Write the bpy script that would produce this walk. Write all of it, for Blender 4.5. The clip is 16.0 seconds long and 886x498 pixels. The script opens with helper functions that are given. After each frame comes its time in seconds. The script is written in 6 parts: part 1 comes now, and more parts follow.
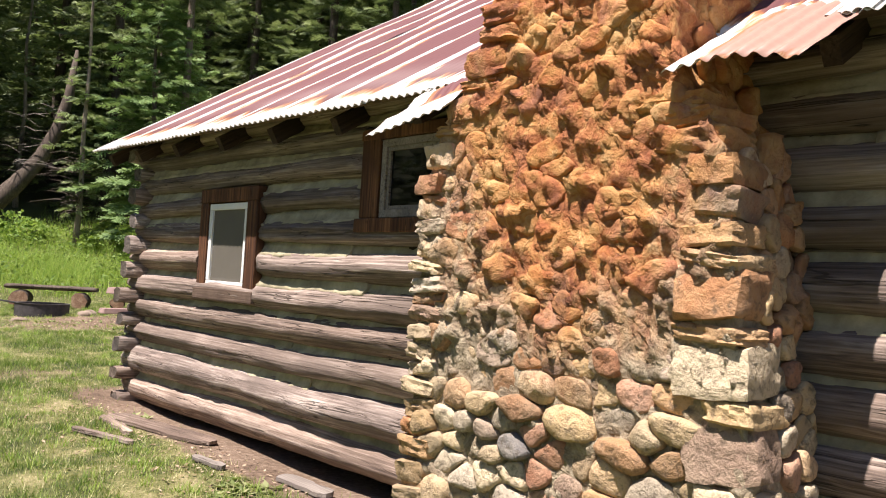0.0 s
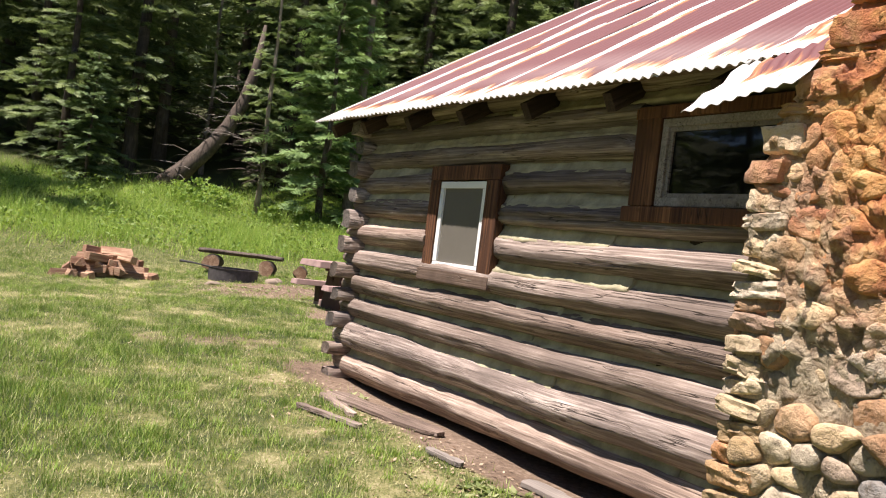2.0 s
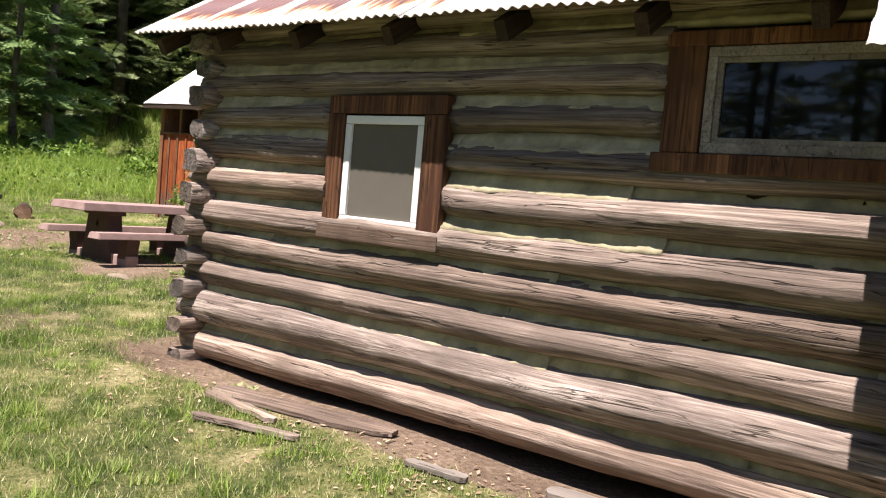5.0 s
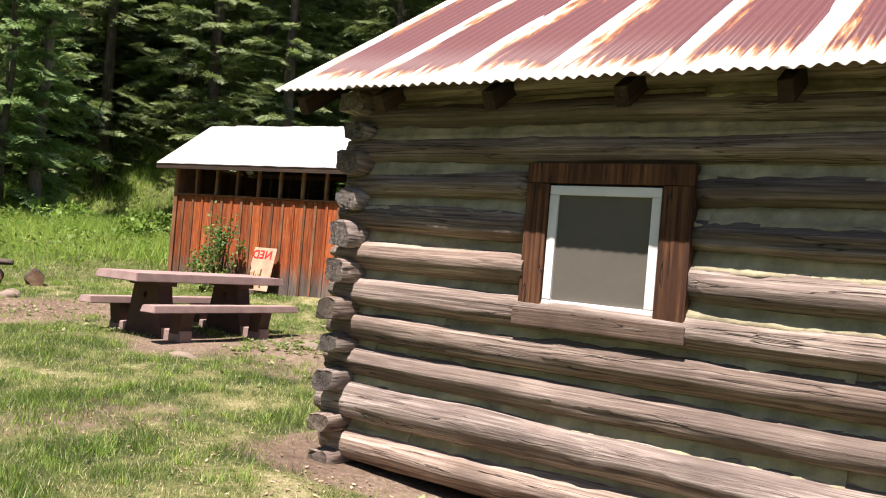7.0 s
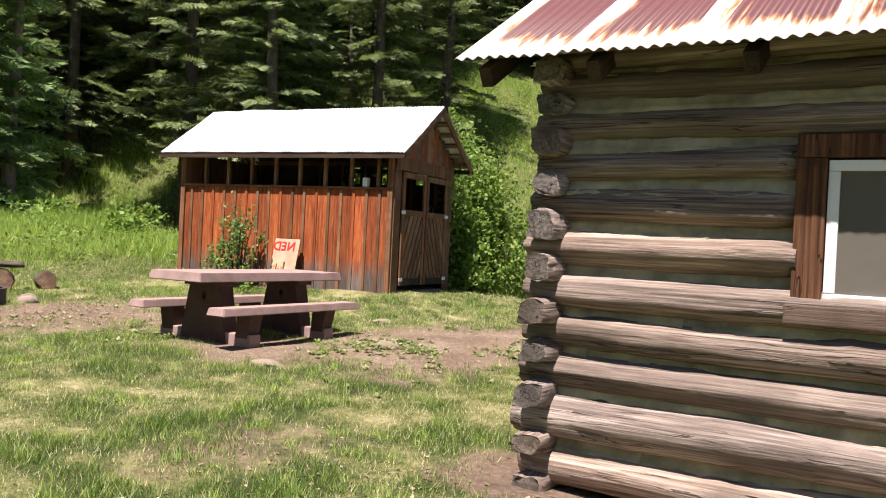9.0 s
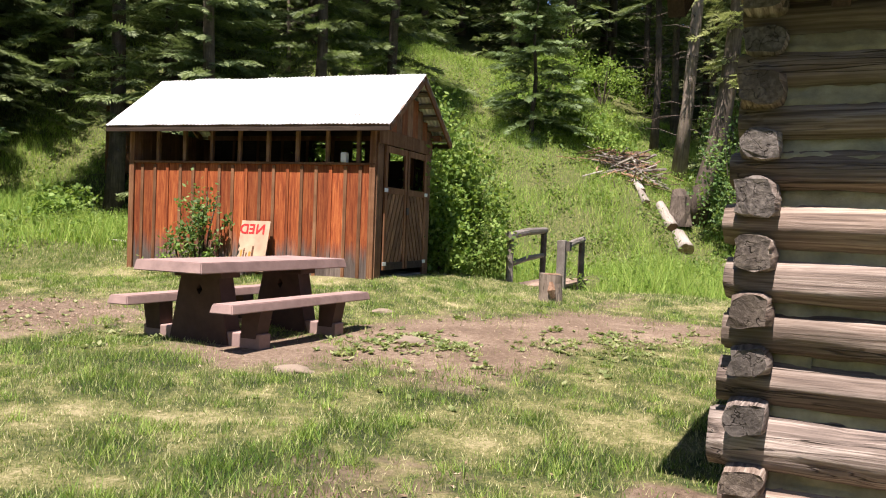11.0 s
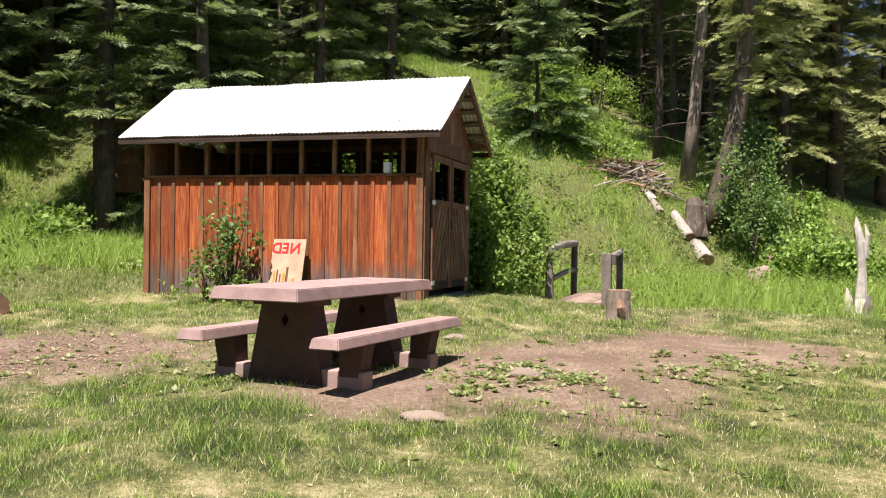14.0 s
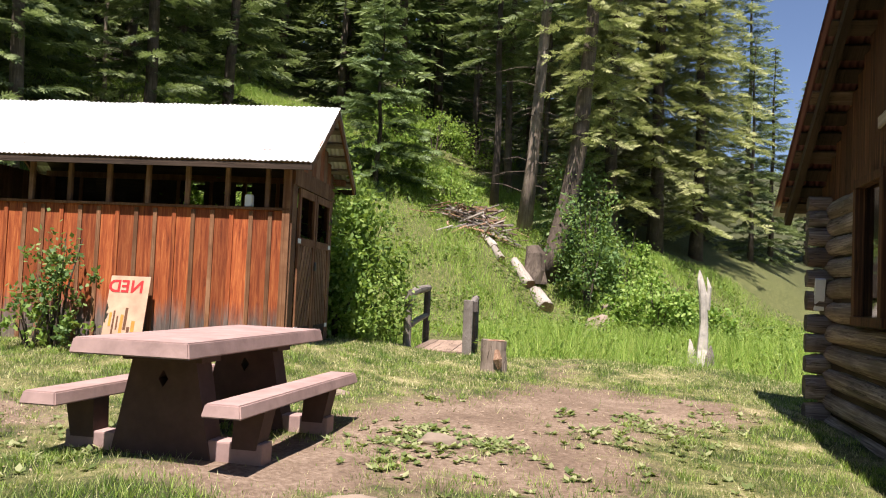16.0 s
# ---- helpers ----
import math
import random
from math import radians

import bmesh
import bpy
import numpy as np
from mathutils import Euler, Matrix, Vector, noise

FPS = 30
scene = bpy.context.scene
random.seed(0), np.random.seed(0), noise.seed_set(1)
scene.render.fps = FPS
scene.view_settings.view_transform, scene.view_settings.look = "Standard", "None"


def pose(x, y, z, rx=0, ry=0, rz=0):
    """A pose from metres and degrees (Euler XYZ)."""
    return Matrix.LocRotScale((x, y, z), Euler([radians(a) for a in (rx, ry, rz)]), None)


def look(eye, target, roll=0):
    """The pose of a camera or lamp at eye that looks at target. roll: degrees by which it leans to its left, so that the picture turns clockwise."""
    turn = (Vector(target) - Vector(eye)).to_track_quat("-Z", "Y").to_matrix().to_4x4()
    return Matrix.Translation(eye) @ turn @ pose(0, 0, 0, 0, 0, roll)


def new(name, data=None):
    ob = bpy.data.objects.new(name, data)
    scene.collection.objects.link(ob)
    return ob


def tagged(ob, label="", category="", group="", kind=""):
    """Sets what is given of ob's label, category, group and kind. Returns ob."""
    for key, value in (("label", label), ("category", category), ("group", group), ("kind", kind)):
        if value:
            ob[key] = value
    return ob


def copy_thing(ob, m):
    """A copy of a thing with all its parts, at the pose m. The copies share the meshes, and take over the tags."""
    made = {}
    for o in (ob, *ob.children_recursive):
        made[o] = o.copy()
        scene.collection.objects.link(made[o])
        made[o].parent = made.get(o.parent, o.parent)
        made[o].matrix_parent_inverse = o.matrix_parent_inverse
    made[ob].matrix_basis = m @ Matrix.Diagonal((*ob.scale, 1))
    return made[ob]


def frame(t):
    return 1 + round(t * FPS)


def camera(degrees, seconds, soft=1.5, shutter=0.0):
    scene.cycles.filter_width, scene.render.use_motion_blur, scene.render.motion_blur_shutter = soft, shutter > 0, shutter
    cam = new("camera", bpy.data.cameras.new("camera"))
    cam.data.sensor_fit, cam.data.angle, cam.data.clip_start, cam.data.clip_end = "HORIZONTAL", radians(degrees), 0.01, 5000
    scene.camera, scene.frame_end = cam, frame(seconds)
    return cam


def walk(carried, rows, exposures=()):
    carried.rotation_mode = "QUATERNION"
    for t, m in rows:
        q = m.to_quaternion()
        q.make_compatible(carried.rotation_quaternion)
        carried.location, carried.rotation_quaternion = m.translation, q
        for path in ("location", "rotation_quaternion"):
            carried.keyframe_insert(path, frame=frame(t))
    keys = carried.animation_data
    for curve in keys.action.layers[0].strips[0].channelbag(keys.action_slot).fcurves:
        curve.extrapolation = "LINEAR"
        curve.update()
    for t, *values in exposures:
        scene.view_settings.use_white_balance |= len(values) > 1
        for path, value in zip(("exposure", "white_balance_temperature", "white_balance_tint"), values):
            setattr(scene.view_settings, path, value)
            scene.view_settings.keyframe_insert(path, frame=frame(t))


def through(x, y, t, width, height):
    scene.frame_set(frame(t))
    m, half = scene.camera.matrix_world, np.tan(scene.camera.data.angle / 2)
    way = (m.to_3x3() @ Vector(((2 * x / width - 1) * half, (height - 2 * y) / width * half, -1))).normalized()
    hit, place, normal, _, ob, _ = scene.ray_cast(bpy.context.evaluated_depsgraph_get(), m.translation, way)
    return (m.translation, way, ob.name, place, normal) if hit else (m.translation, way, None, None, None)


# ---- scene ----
cam = camera(54.3, 16.0, soft=1.1)
PATH = [
    (0, (0.015, 0.033, 1.491), (1.338, 1.531, 1.57), 3.4),
    (0.5, (-0.052, 0.144, 1.491), (1.178, 1.721, 1.503), 4.3),
    (1, (-0.168, 0.27, 1.481), (1.006, 1.889, 1.459), 5.4),
    (1.5, (-0.204, 0.516, 1.458), (0.883, 2.195, 1.416), 5.3),
    (1.9, (-0.231, 0.778, 1.461), (0.827, 2.475, 1.465), 6.4),
    (2, (-0.221, 0.842, 1.47), (0.831, 2.543, 1.48), 7.1),
    (2.3, (-0.277, 1.047, 1.481), (0.797, 2.734, 1.493), 7.6),
    (2.5, (-0.314, 1.177, 1.478), (0.766, 2.86, 1.483), 7.6),
    (3, (-0.411, 1.481, 1.465), (0.686, 3.152, 1.404), 5.8),
    (3.5, (-0.456, 1.778, 1.494), (0.74, 3.378, 1.396), 5.5),
    (3.7, (-0.485, 1.896, 1.496), (0.799, 3.426, 1.394), 5.6),
    (5.8, (-0.692, 3.339, 1.585), (0.928, 4.507, 1.485), 4.9),
    (6, (-0.714, 3.49, 1.566), (0.908, 4.658, 1.486), 5.0),
    (6.5, (-0.785, 3.91, 1.566), (0.836, 5.081, 1.539), 5.8),
    (7, (-0.905, 4.326, 1.572), (0.729, 5.479, 1.595), 4.9),
    (7.5, (-1.033, 4.727, 1.56), (0.582, 5.907, 1.592), 4.1),
    (8, (-1.043, 5.161, 1.584), (0.557, 6.36, 1.616), 3.5),
    (8.5, (-1.109, 5.557, 1.578), (0.553, 6.668, 1.601), 3.1),
    (9, (-1.087, 5.956, 1.541), (0.611, 7.013, 1.53), 2.9),
    (9.2, (-1.013, 6.159, 1.559), (0.686, 7.213, 1.521), 2.8),
    (11.3, (-0.612, 7.729, 1.5), (1.186, 8.603, 1.448), 1.9),
    (11.5, (-0.608, 7.856, 1.504), (1.189, 8.733, 1.442), 1.6),
    (12, (-0.531, 8.09, 1.484), (1.267, 8.962, 1.395), 1.6),
    (12.5, (-0.403, 8.326, 1.506), (1.393, 9.203, 1.429), 2.3),
    (13, (-0.358, 8.545, 1.491), (1.45, 9.398, 1.453), 2.7),
    (13.5, (-0.329, 8.84, 1.485), (1.493, 9.665, 1.457), 2.2),
    (14, (-0.145, 9.137, 1.47), (1.679, 9.958, 1.457), 0.9),
    (14.5, (-0.049, 9.421, 1.487), (1.777, 10.237, 1.505), 0.7),
    (15, (-0.007, 9.696, 1.498), (1.84, 10.462, 1.529), 0.1),
    (15.5, (0.137, 9.91, 1.498), (2.036, 10.537, 1.543), 0.6),
    (16, (0.429, 10.121, 1.498), (2.382, 10.541, 1.592), 2.5),
]
walk(cam, [(t, look(eye, target, roll)) for t, eye, target, roll in PATH], [(0, 1.11, 6500, 21), (16, 1.11, 6500, 21)])

# ---- light ----
SUN_WAY = Vector((0.42, 0.025, -1.0)).normalized()
world = bpy.data.worlds.new("sky")
scene.world = world
world.use_nodes = True
wn = world.node_tree
sky = wn.nodes.new("ShaderNodeTexSky")
sky.sky_type = "NISHITA"
sky.sun_disc = False
sky.altitude, sky.dust_density, sky.ozone_density = 1200, 0.4, 2.5
sky.sun_elevation = math.asin(-SUN_WAY.z)
sky.sun_rotation = math.atan2(-SUN_WAY.x, -SUN_WAY.y)
wn.links.new(sky.outputs[0], wn.nodes["Background"].inputs[0])
wn.nodes["Background"].inputs[1].default_value = 0.058
sun_data = bpy.data.lights.new("sun", "SUN")
sun_data.energy, sun_data.angle, sun_data.color = 5.0, radians(0.5), (1.0, 0.95, 0.86)
sun = new("sun", sun_data)
sun.matrix_world = look((0, 0, 30), Vector((0, 0, 30)) + SUN_WAY)

# ---- helpers for materials ----


def material(name, rough=0.8, metal=0.0):
    m = bpy.data.materials.new(name)
    m.use_nodes = True
    b = m.node_tree.nodes["Principled BSDF"]
    b.inputs["Roughness"].default_value = rough
    b.inputs["Metallic"].default_value = metal
    b.inputs["Specular IOR Level"].default_value = 0.3
    return m, m.node_tree, b


def node(nt, kind, inputs=None, **props):
    n = nt.nodes.new(kind)
    for k, v in props.items():
        setattr(n, k, v)
    for k, v in (inputs or {}).items():
        put(nt, n.inputs[k], v)
    return n


def put(nt, socket, v):
    if isinstance(v, bpy.types.NodeSocket):
        nt.links.new(v, socket)
    else:
        socket.default_value = v


def coords(nt, scale=(1, 1, 1), loc=(0, 0, 0), which="Object", shift=False):
    src = node(nt, "ShaderNodeTexCoord").outputs[which]
    if shift:
        info = node(nt, "ShaderNodeObjectInfo")
        mul = node(nt, "ShaderNodeMath", {0: info.outputs["Random"], 1: 37.0}, operation="MULTIPLY")
        src = node(nt, "ShaderNodeVectorMath", {0: src, 1: mul.outputs[0]}, operation="ADD").outputs[0]
    return node(nt, "ShaderNodeMapping", {"Vector": src, "Scale": scale, "Location": loc}).outputs[0]


def noise_tex(nt, vec, scale, detail=4.0, rough=0.6, dist=0.0):
    return node(nt, "ShaderNodeTexNoise", {"Vector": vec, "Scale": scale, "Detail": detail, "Roughness": rough, "Distortion": dist}).outputs["Fac"]


def ramp(nt, fac, stops, interp="LINEAR"):
    r = node(nt, "ShaderNodeValToRGB", {"Fac": fac})
    r.color_ramp.interpolation = interp
    e = r.color_ramp.elements
    while len(e) < len(stops):
        e.new(0.5)
    for el, (p, c) in zip(e, stops):
        el.position = p
        el.color = (*c, 1) if len(c) == 3 else c
    return r.outputs[0]


def grey(v):
    return (v, v, v)


def mixc(nt, fac, a, b, mode="MIX"):
    n = node(nt, "ShaderNodeMix", data_type="RGBA", blend_type=mode)
    put(nt, n.inputs[0], fac)
    for i, v in ((6, a), (7, b)):
        put(nt, n.inputs[i], (*v, 1) if isinstance(v, tuple) and len(v) == 3 else v)
    return n.outputs[2]


def calc(nt, op, a, b=0.0, clamp=False):
    return node(nt, "ShaderNodeMath", {0: a, 1: b}, operation=op, use_clamp=clamp).outputs[0]


def bump(nt, b, height, strength=0.5, dist=0.01):
    put(nt, b.inputs["Normal"], node(nt, "ShaderNodeBump", {"Height": height, "Strength": strength, "Distance": dist}).outputs[0])


def wood(name, dark, mid, light, along=(1.2, 14, 14), rough=0.85, knots=True, strength=0.6, patch=None, cracks=True, tint=0.0, span=(0.3, 0.47, 0.68)):
    """Wood with its grain along the object's local X (or as the scales in along say)."""
    m, nt, b = material(name, rough)
    lo = min(along)
    fine_scale = tuple(0.45 if a == lo and lo < 6 else a * 2.2 for a in along)
    fine = noise_tex(nt, coords(nt, fine_scale, shift=True), 2.4, 6, 0.62, 0.15)
    wide = noise_tex(nt, coords(nt, tuple(a * 0.35 for a in along), shift=True), 2.0, 5, 0.6, 0.3)
    both = calc(nt, "ADD", calc(nt, "MULTIPLY", fine, 0.62), calc(nt, "MULTIPLY", wide, 0.38))
    col = ramp(nt, both, [(span[0], dark), (span[1], mid), (span[2], light)])
    broad = noise_tex(nt, coords(nt, (0.8, 2.2, 2.2), shift=True), 1.3, 4, 0.6)
    col = mixc(nt, ramp(nt, broad, [(0.42, grey(0)), (0.62, grey(0.8))]), col, mixc(nt, both, patch or dark, mid))
    info = node(nt, "ShaderNodeObjectInfo").outputs["Random"]
    if tint:
        luma = node(nt, "ShaderNodeRGBToBW", {0: col}).outputs[0]
        pick = calc(nt, "FRACT", calc(nt, "MULTIPLY", info, 7.3))
        col = mixc(nt, calc(nt, "MULTIPLY", pick, tint), col, luma)
    col = node(nt, "ShaderNodeHueSaturation", {"Color": col, "Value": node(nt, "ShaderNodeMapRange", {"Value": info, 3: 0.72, 4: 1.2}).outputs[0]}).outputs[0]
    height = both
    if cracks:
        cr = noise_tex(nt, coords(nt, tuple(a * 0.55 for a in along), shift=True), 2.0, 3, 0.55, 0.2)
        line = ramp(nt, calc(nt, "ABSOLUTE", calc(nt, "SUBTRACT", cr, 0.5)), [(0.0, grey(0)), (0.012, grey(1))])
        some = ramp(nt, noise_tex(nt, coords(nt, (0.9, 3, 3), shift=True), 1.1, 2), [(0.45, grey(1)), (0.55, grey(0))])
        line = calc(nt, "MAXIMUM", line, some)
        col = mixc(nt, line, mixc(nt, 0.8, col, (0.015, 0.01, 0.007)), col)
        height = calc(nt, "ADD", both, calc(nt, "MULTIPLY", line, 0.8))
    if knots:
        vor = node(nt, "ShaderNodeTexVoronoi", {"Vector": coords(nt, (1.1, 3.0, 3.0), shift=True), "Scale": 1.3}).outputs["Distance"]
        k = ramp(nt, vor, [(0.03, grey(0)), (0.06, grey(1))])
        col = mixc(nt, k, mixc(nt, 0.7, col, (0.03, 0.018, 0.01)), col)
    put(nt, b.inputs["Base Color"], col)
    bump(nt, b, height, strength, 0.012)
    return m


def plain(name, colour, rough=0.7, vary=0.25, scale=6.0, metal=0.0, strength=0.25):
    m, nt, b = material(name, rough, metal)
    n1 = noise_tex(nt, coords(nt, shift=True), scale, 6, 0.65)
    lo, hi = tuple(c * (1 - vary) for c in colour), tuple(min(1, c * (1 + vary)) for c in colour)
    put(nt, b.inputs["Base Color"], ramp(nt, n1, [(0.3, lo), (0.7, hi)]))
    bump(nt, b, noise_tex(nt, coords(nt), scale * 9, 4, 0.6), strength, 0.004)
    return m


LOG = wood("weathered_log", (0.045, 0.031, 0.024), (0.235, 0.165, 0.122), (0.56, 0.45, 0.355), along=(0.5, 12, 12), patch=(0.06, 0.044, 0.036), strength=0.9, tint=0.45, span=(0.34, 0.475, 0.66))
LOG_END = wood("log_end_grain", (0.035, 0.026, 0.02), (0.12, 0.09, 0.066), (0.27, 0.21, 0.155), along=(9, 9, 9), knots=False, strength=1.0, tint=0.6)
CHINK = plain("clay_daub", (0.37, 0.33, 0.21), 0.95, 0.42, 5.0, strength=0.9)
TRIM = wood("brown_stained_trim", (0.018, 0.008, 0.005), (0.07, 0.028, 0.013), (0.3, 0.135, 0.057), along=(9, 9, 0.8), knots=True, patch=(0.11, 0.05, 0.024))
SILL = wood("weathered_sill", (0.06, 0.04, 0.03), (0.15, 0.1, 0.07), (0.28, 0.2, 0.15), along=(14, 1.2, 14))
# colour darkened for the shade under eaves, indoors and in gaps
DARK_WOOD = wood("shade_dark_wood", (0.02, 0.012, 0.008), (0.05, 0.032, 0.021), (0.1, 0.068, 0.046))
GREY_WOOD = wood("grey_weathered_wood", (0.12, 0.1, 0.085), (0.26, 0.225, 0.19), (0.42, 0.38, 0.34))
DARK_GREY_WOOD = wood("dark_weathered_post", (0.05, 0.042, 0.036), (0.12, 0.1, 0.085), (0.24, 0.21, 0.18))
PLANK_WOOD = wood("worn_bridge_plank", (0.12, 0.08, 0.06), (0.27, 0.19, 0.14), (0.42, 0.32, 0.25))
PALE_WOOD = wood("bleached_wood", (0.2, 0.165, 0.13), (0.38, 0.33, 0.28), (0.58, 0.53, 0.47))
SPLIT_WOOD = wood("split_firewood", (0.12, 0.055, 0.034), (0.33, 0.19, 0.115), (0.72, 0.55, 0.37), knots=False, cracks=False, patch=(0.14, 0.06, 0.04))
BARK = wood("bark", (0.035, 0.026, 0.02), (0.1, 0.076, 0.058), (0.2, 0.16, 0.125), along=(9, 9, 2.2), knots=False, strength=1.0)
BARK_PALE = wood("grey_pine_bark", (0.13, 0.1, 0.075), (0.3, 0.235, 0.18), (0.46, 0.385, 0.31), along=(9, 9, 2.0), knots=False, strength=1.0)


WHITE_PAINT = plain("white_paint", (0.8, 0.8, 0.77), 0.55, 0.06)
SCREEN = plain("insect_screen", (0.13, 0.118, 0.095), 0.75, 0.08, 2.0)
CONCRETE = plain("brown_stained_concrete", (0.33, 0.225, 0.2), 0.85, 0.22, 5.0)
# brown concrete of the supports, darkened for the shade under the slabs
CONCRETE_SHADED = plain("shaded_brown_concrete", (0.085, 0.05, 0.04), 0.85, 0.25, 5.0)
IRON = plain("rusted_steel", (0.06, 0.055, 0.055), 0.7, 0.4, 8.0)
BLEACHED = plain("bleached_snag_wood", (0.47, 0.43, 0.37), 0.9, 0.3, 7.0, strength=0.8)
ROCK = plain("pale_rock", (0.25, 0.195, 0.145), 0.9, 0.25, 5.0, strength=0.6)

GLASS, gnt, gb = material("window_glass", 0.03)
gb.inputs["Base Color"].default_value = (0.02, 0.02, 0.02, 1)
gb.inputs["Specular IOR Level"].default_value = 0.5
gb.inputs["Transmission Weight"].default_value = 0.8


def stone_material():
    m, nt, b = material("field_stone", 0.85)
    info = node(nt, "ShaderNodeObjectInfo").outputs["Random"]
    base = ramp(nt, info, [(0.0, (0.5, 0.34, 0.17)), (0.16, (0.44, 0.2, 0.085)), (0.3, (0.54, 0.42, 0.25)), (0.46, (0.47, 0.31, 0.14)), (0.56, (0.36, 0.155, 0.085)), (0.66, (0.4, 0.34, 0.26)), (0.8, (0.6, 0.5, 0.34)), (0.92, (0.5, 0.36, 0.2)), (0.985, (0.17, 0.165, 0.16))])
    n1 = noise_tex(nt, coords(nt, shift=True), 9.0, 6, 0.65, 0.5)
    base = node(nt, "ShaderNodeHueSaturation", {"Color": base, "Value": node(nt, "ShaderNodeMapRange", {"Value": calc(nt, "FRACT", calc(nt, "MULTIPLY", info, 11.7)), 3: 0.6, 4: 1.2}).outputs[0]}).outputs[0]
    base = mixc(nt, ramp(nt, n1, [(0.3, grey(0.0)), (0.7, grey(0.5))]), base, mixc(nt, 0.5, base, (0.62, 0.5, 0.33)))
    spot = noise_tex(nt, coords(nt, shift=True), 26.0, 5, 0.7)
    base = mixc(nt, ramp(nt, spot, [(0.34, grey(0.7)), (0.5, grey(0))]), base, (0.1, 0.075, 0.05))
    base = mixc(nt, rust_mask(nt), base, rust_colour(nt, n1))
    put(nt, b.inputs["Base Color"], base)
    bump(nt, b, calc(nt, "ADD", n1, calc(nt, "MULTIPLY", spot, 0.9)), 1.0, 0.018)
    return m


def rust_mask(nt):
    """The orange stain that runs down the upper middle of the chimney."""
    pos = node(nt, "ShaderNodeNewGeometry").outputs["Position"]
    sep = node(nt, "ShaderNodeSeparateXYZ", {0: pos})
    dy = calc(nt, "ABSOLUTE", calc(nt, "SUBTRACT", sep.outputs[1], 2.25))
    up = node(nt, "ShaderNodeMapRange", {"Value": sep.outputs[2], 1: 0.75, 2: 2.1}).outputs[0]
    side = node(nt, "ShaderNodeMapRange", {"Value": dy, 1: 1.15, 2: 0.05}).outputs[0]
    f = calc(nt, "MULTIPLY", up, side)
    n = noise_tex(nt, node(nt, "ShaderNodeMapping", {"Vector": pos, "Scale": (3, 4, 2)}).outputs[0], 1.4, 5, 0.65)
    return ramp(nt, calc(nt, "ADD", calc(nt, "MULTIPLY", f, 0.85), calc(nt, "MULTIPLY", n, 0.6)), [(0.46, grey(0)), (0.8, grey(0.82))])


def rust_colour(nt, fine_):
    """Brick red to yellow ochre, in blots a hand wide."""
    pos = node(nt, "ShaderNodeNewGeometry").outputs["Position"]
    blot = noise_tex(nt, pos, 5.0, 4, 0.6, 0.4)
    f = calc(nt, "ADD", calc(nt, "MULTIPLY", fine_, 0.45), calc(nt, "MULTIPLY", blot, 0.55))
    return ramp(nt, f, [(0.36, (0.2, 0.05, 0.02)), (0.46, (0.4, 0.125, 0.035)), (0.55, (0.52, 0.24, 0.065)), (0.66, (0.6, 0.36, 0.14))])


STONE = stone_material()
RUSTY_MORTAR, mnt, mb = material("rust_stained_mortar", 0.95)
mn = noise_tex(mnt, coords(mnt), 14.0, 8, 0.7, 0.8)
mcol = ramp(mnt, mn, [(0.3, (0.13, 0.1, 0.07)), (0.5, (0.33, 0.265, 0.175)), (0.72, (0.56, 0.47, 0.33))])
put(mnt, mb.inputs["Base Color"], mixc(mnt, rust_mask(mnt), mcol, rust_colour(mnt, mn)))
rubble = node(mnt, "ShaderNodeTexVoronoi", {"Vector": node(mnt, "ShaderNodeVectorMath", {0: coords(mnt), 1: node(mnt, "ShaderNodeTexNoise", {"Vector": coords(mnt), "Scale": 9.0}).outputs["Color"]}, operation="ADD").outputs[0], "Scale": 8.0}).outputs["Distance"]
bump(mnt, mb, calc(mnt, "ADD", mn, calc(mnt, "MULTIPLY", rubble, -0.4)), 0.8, 0.035)


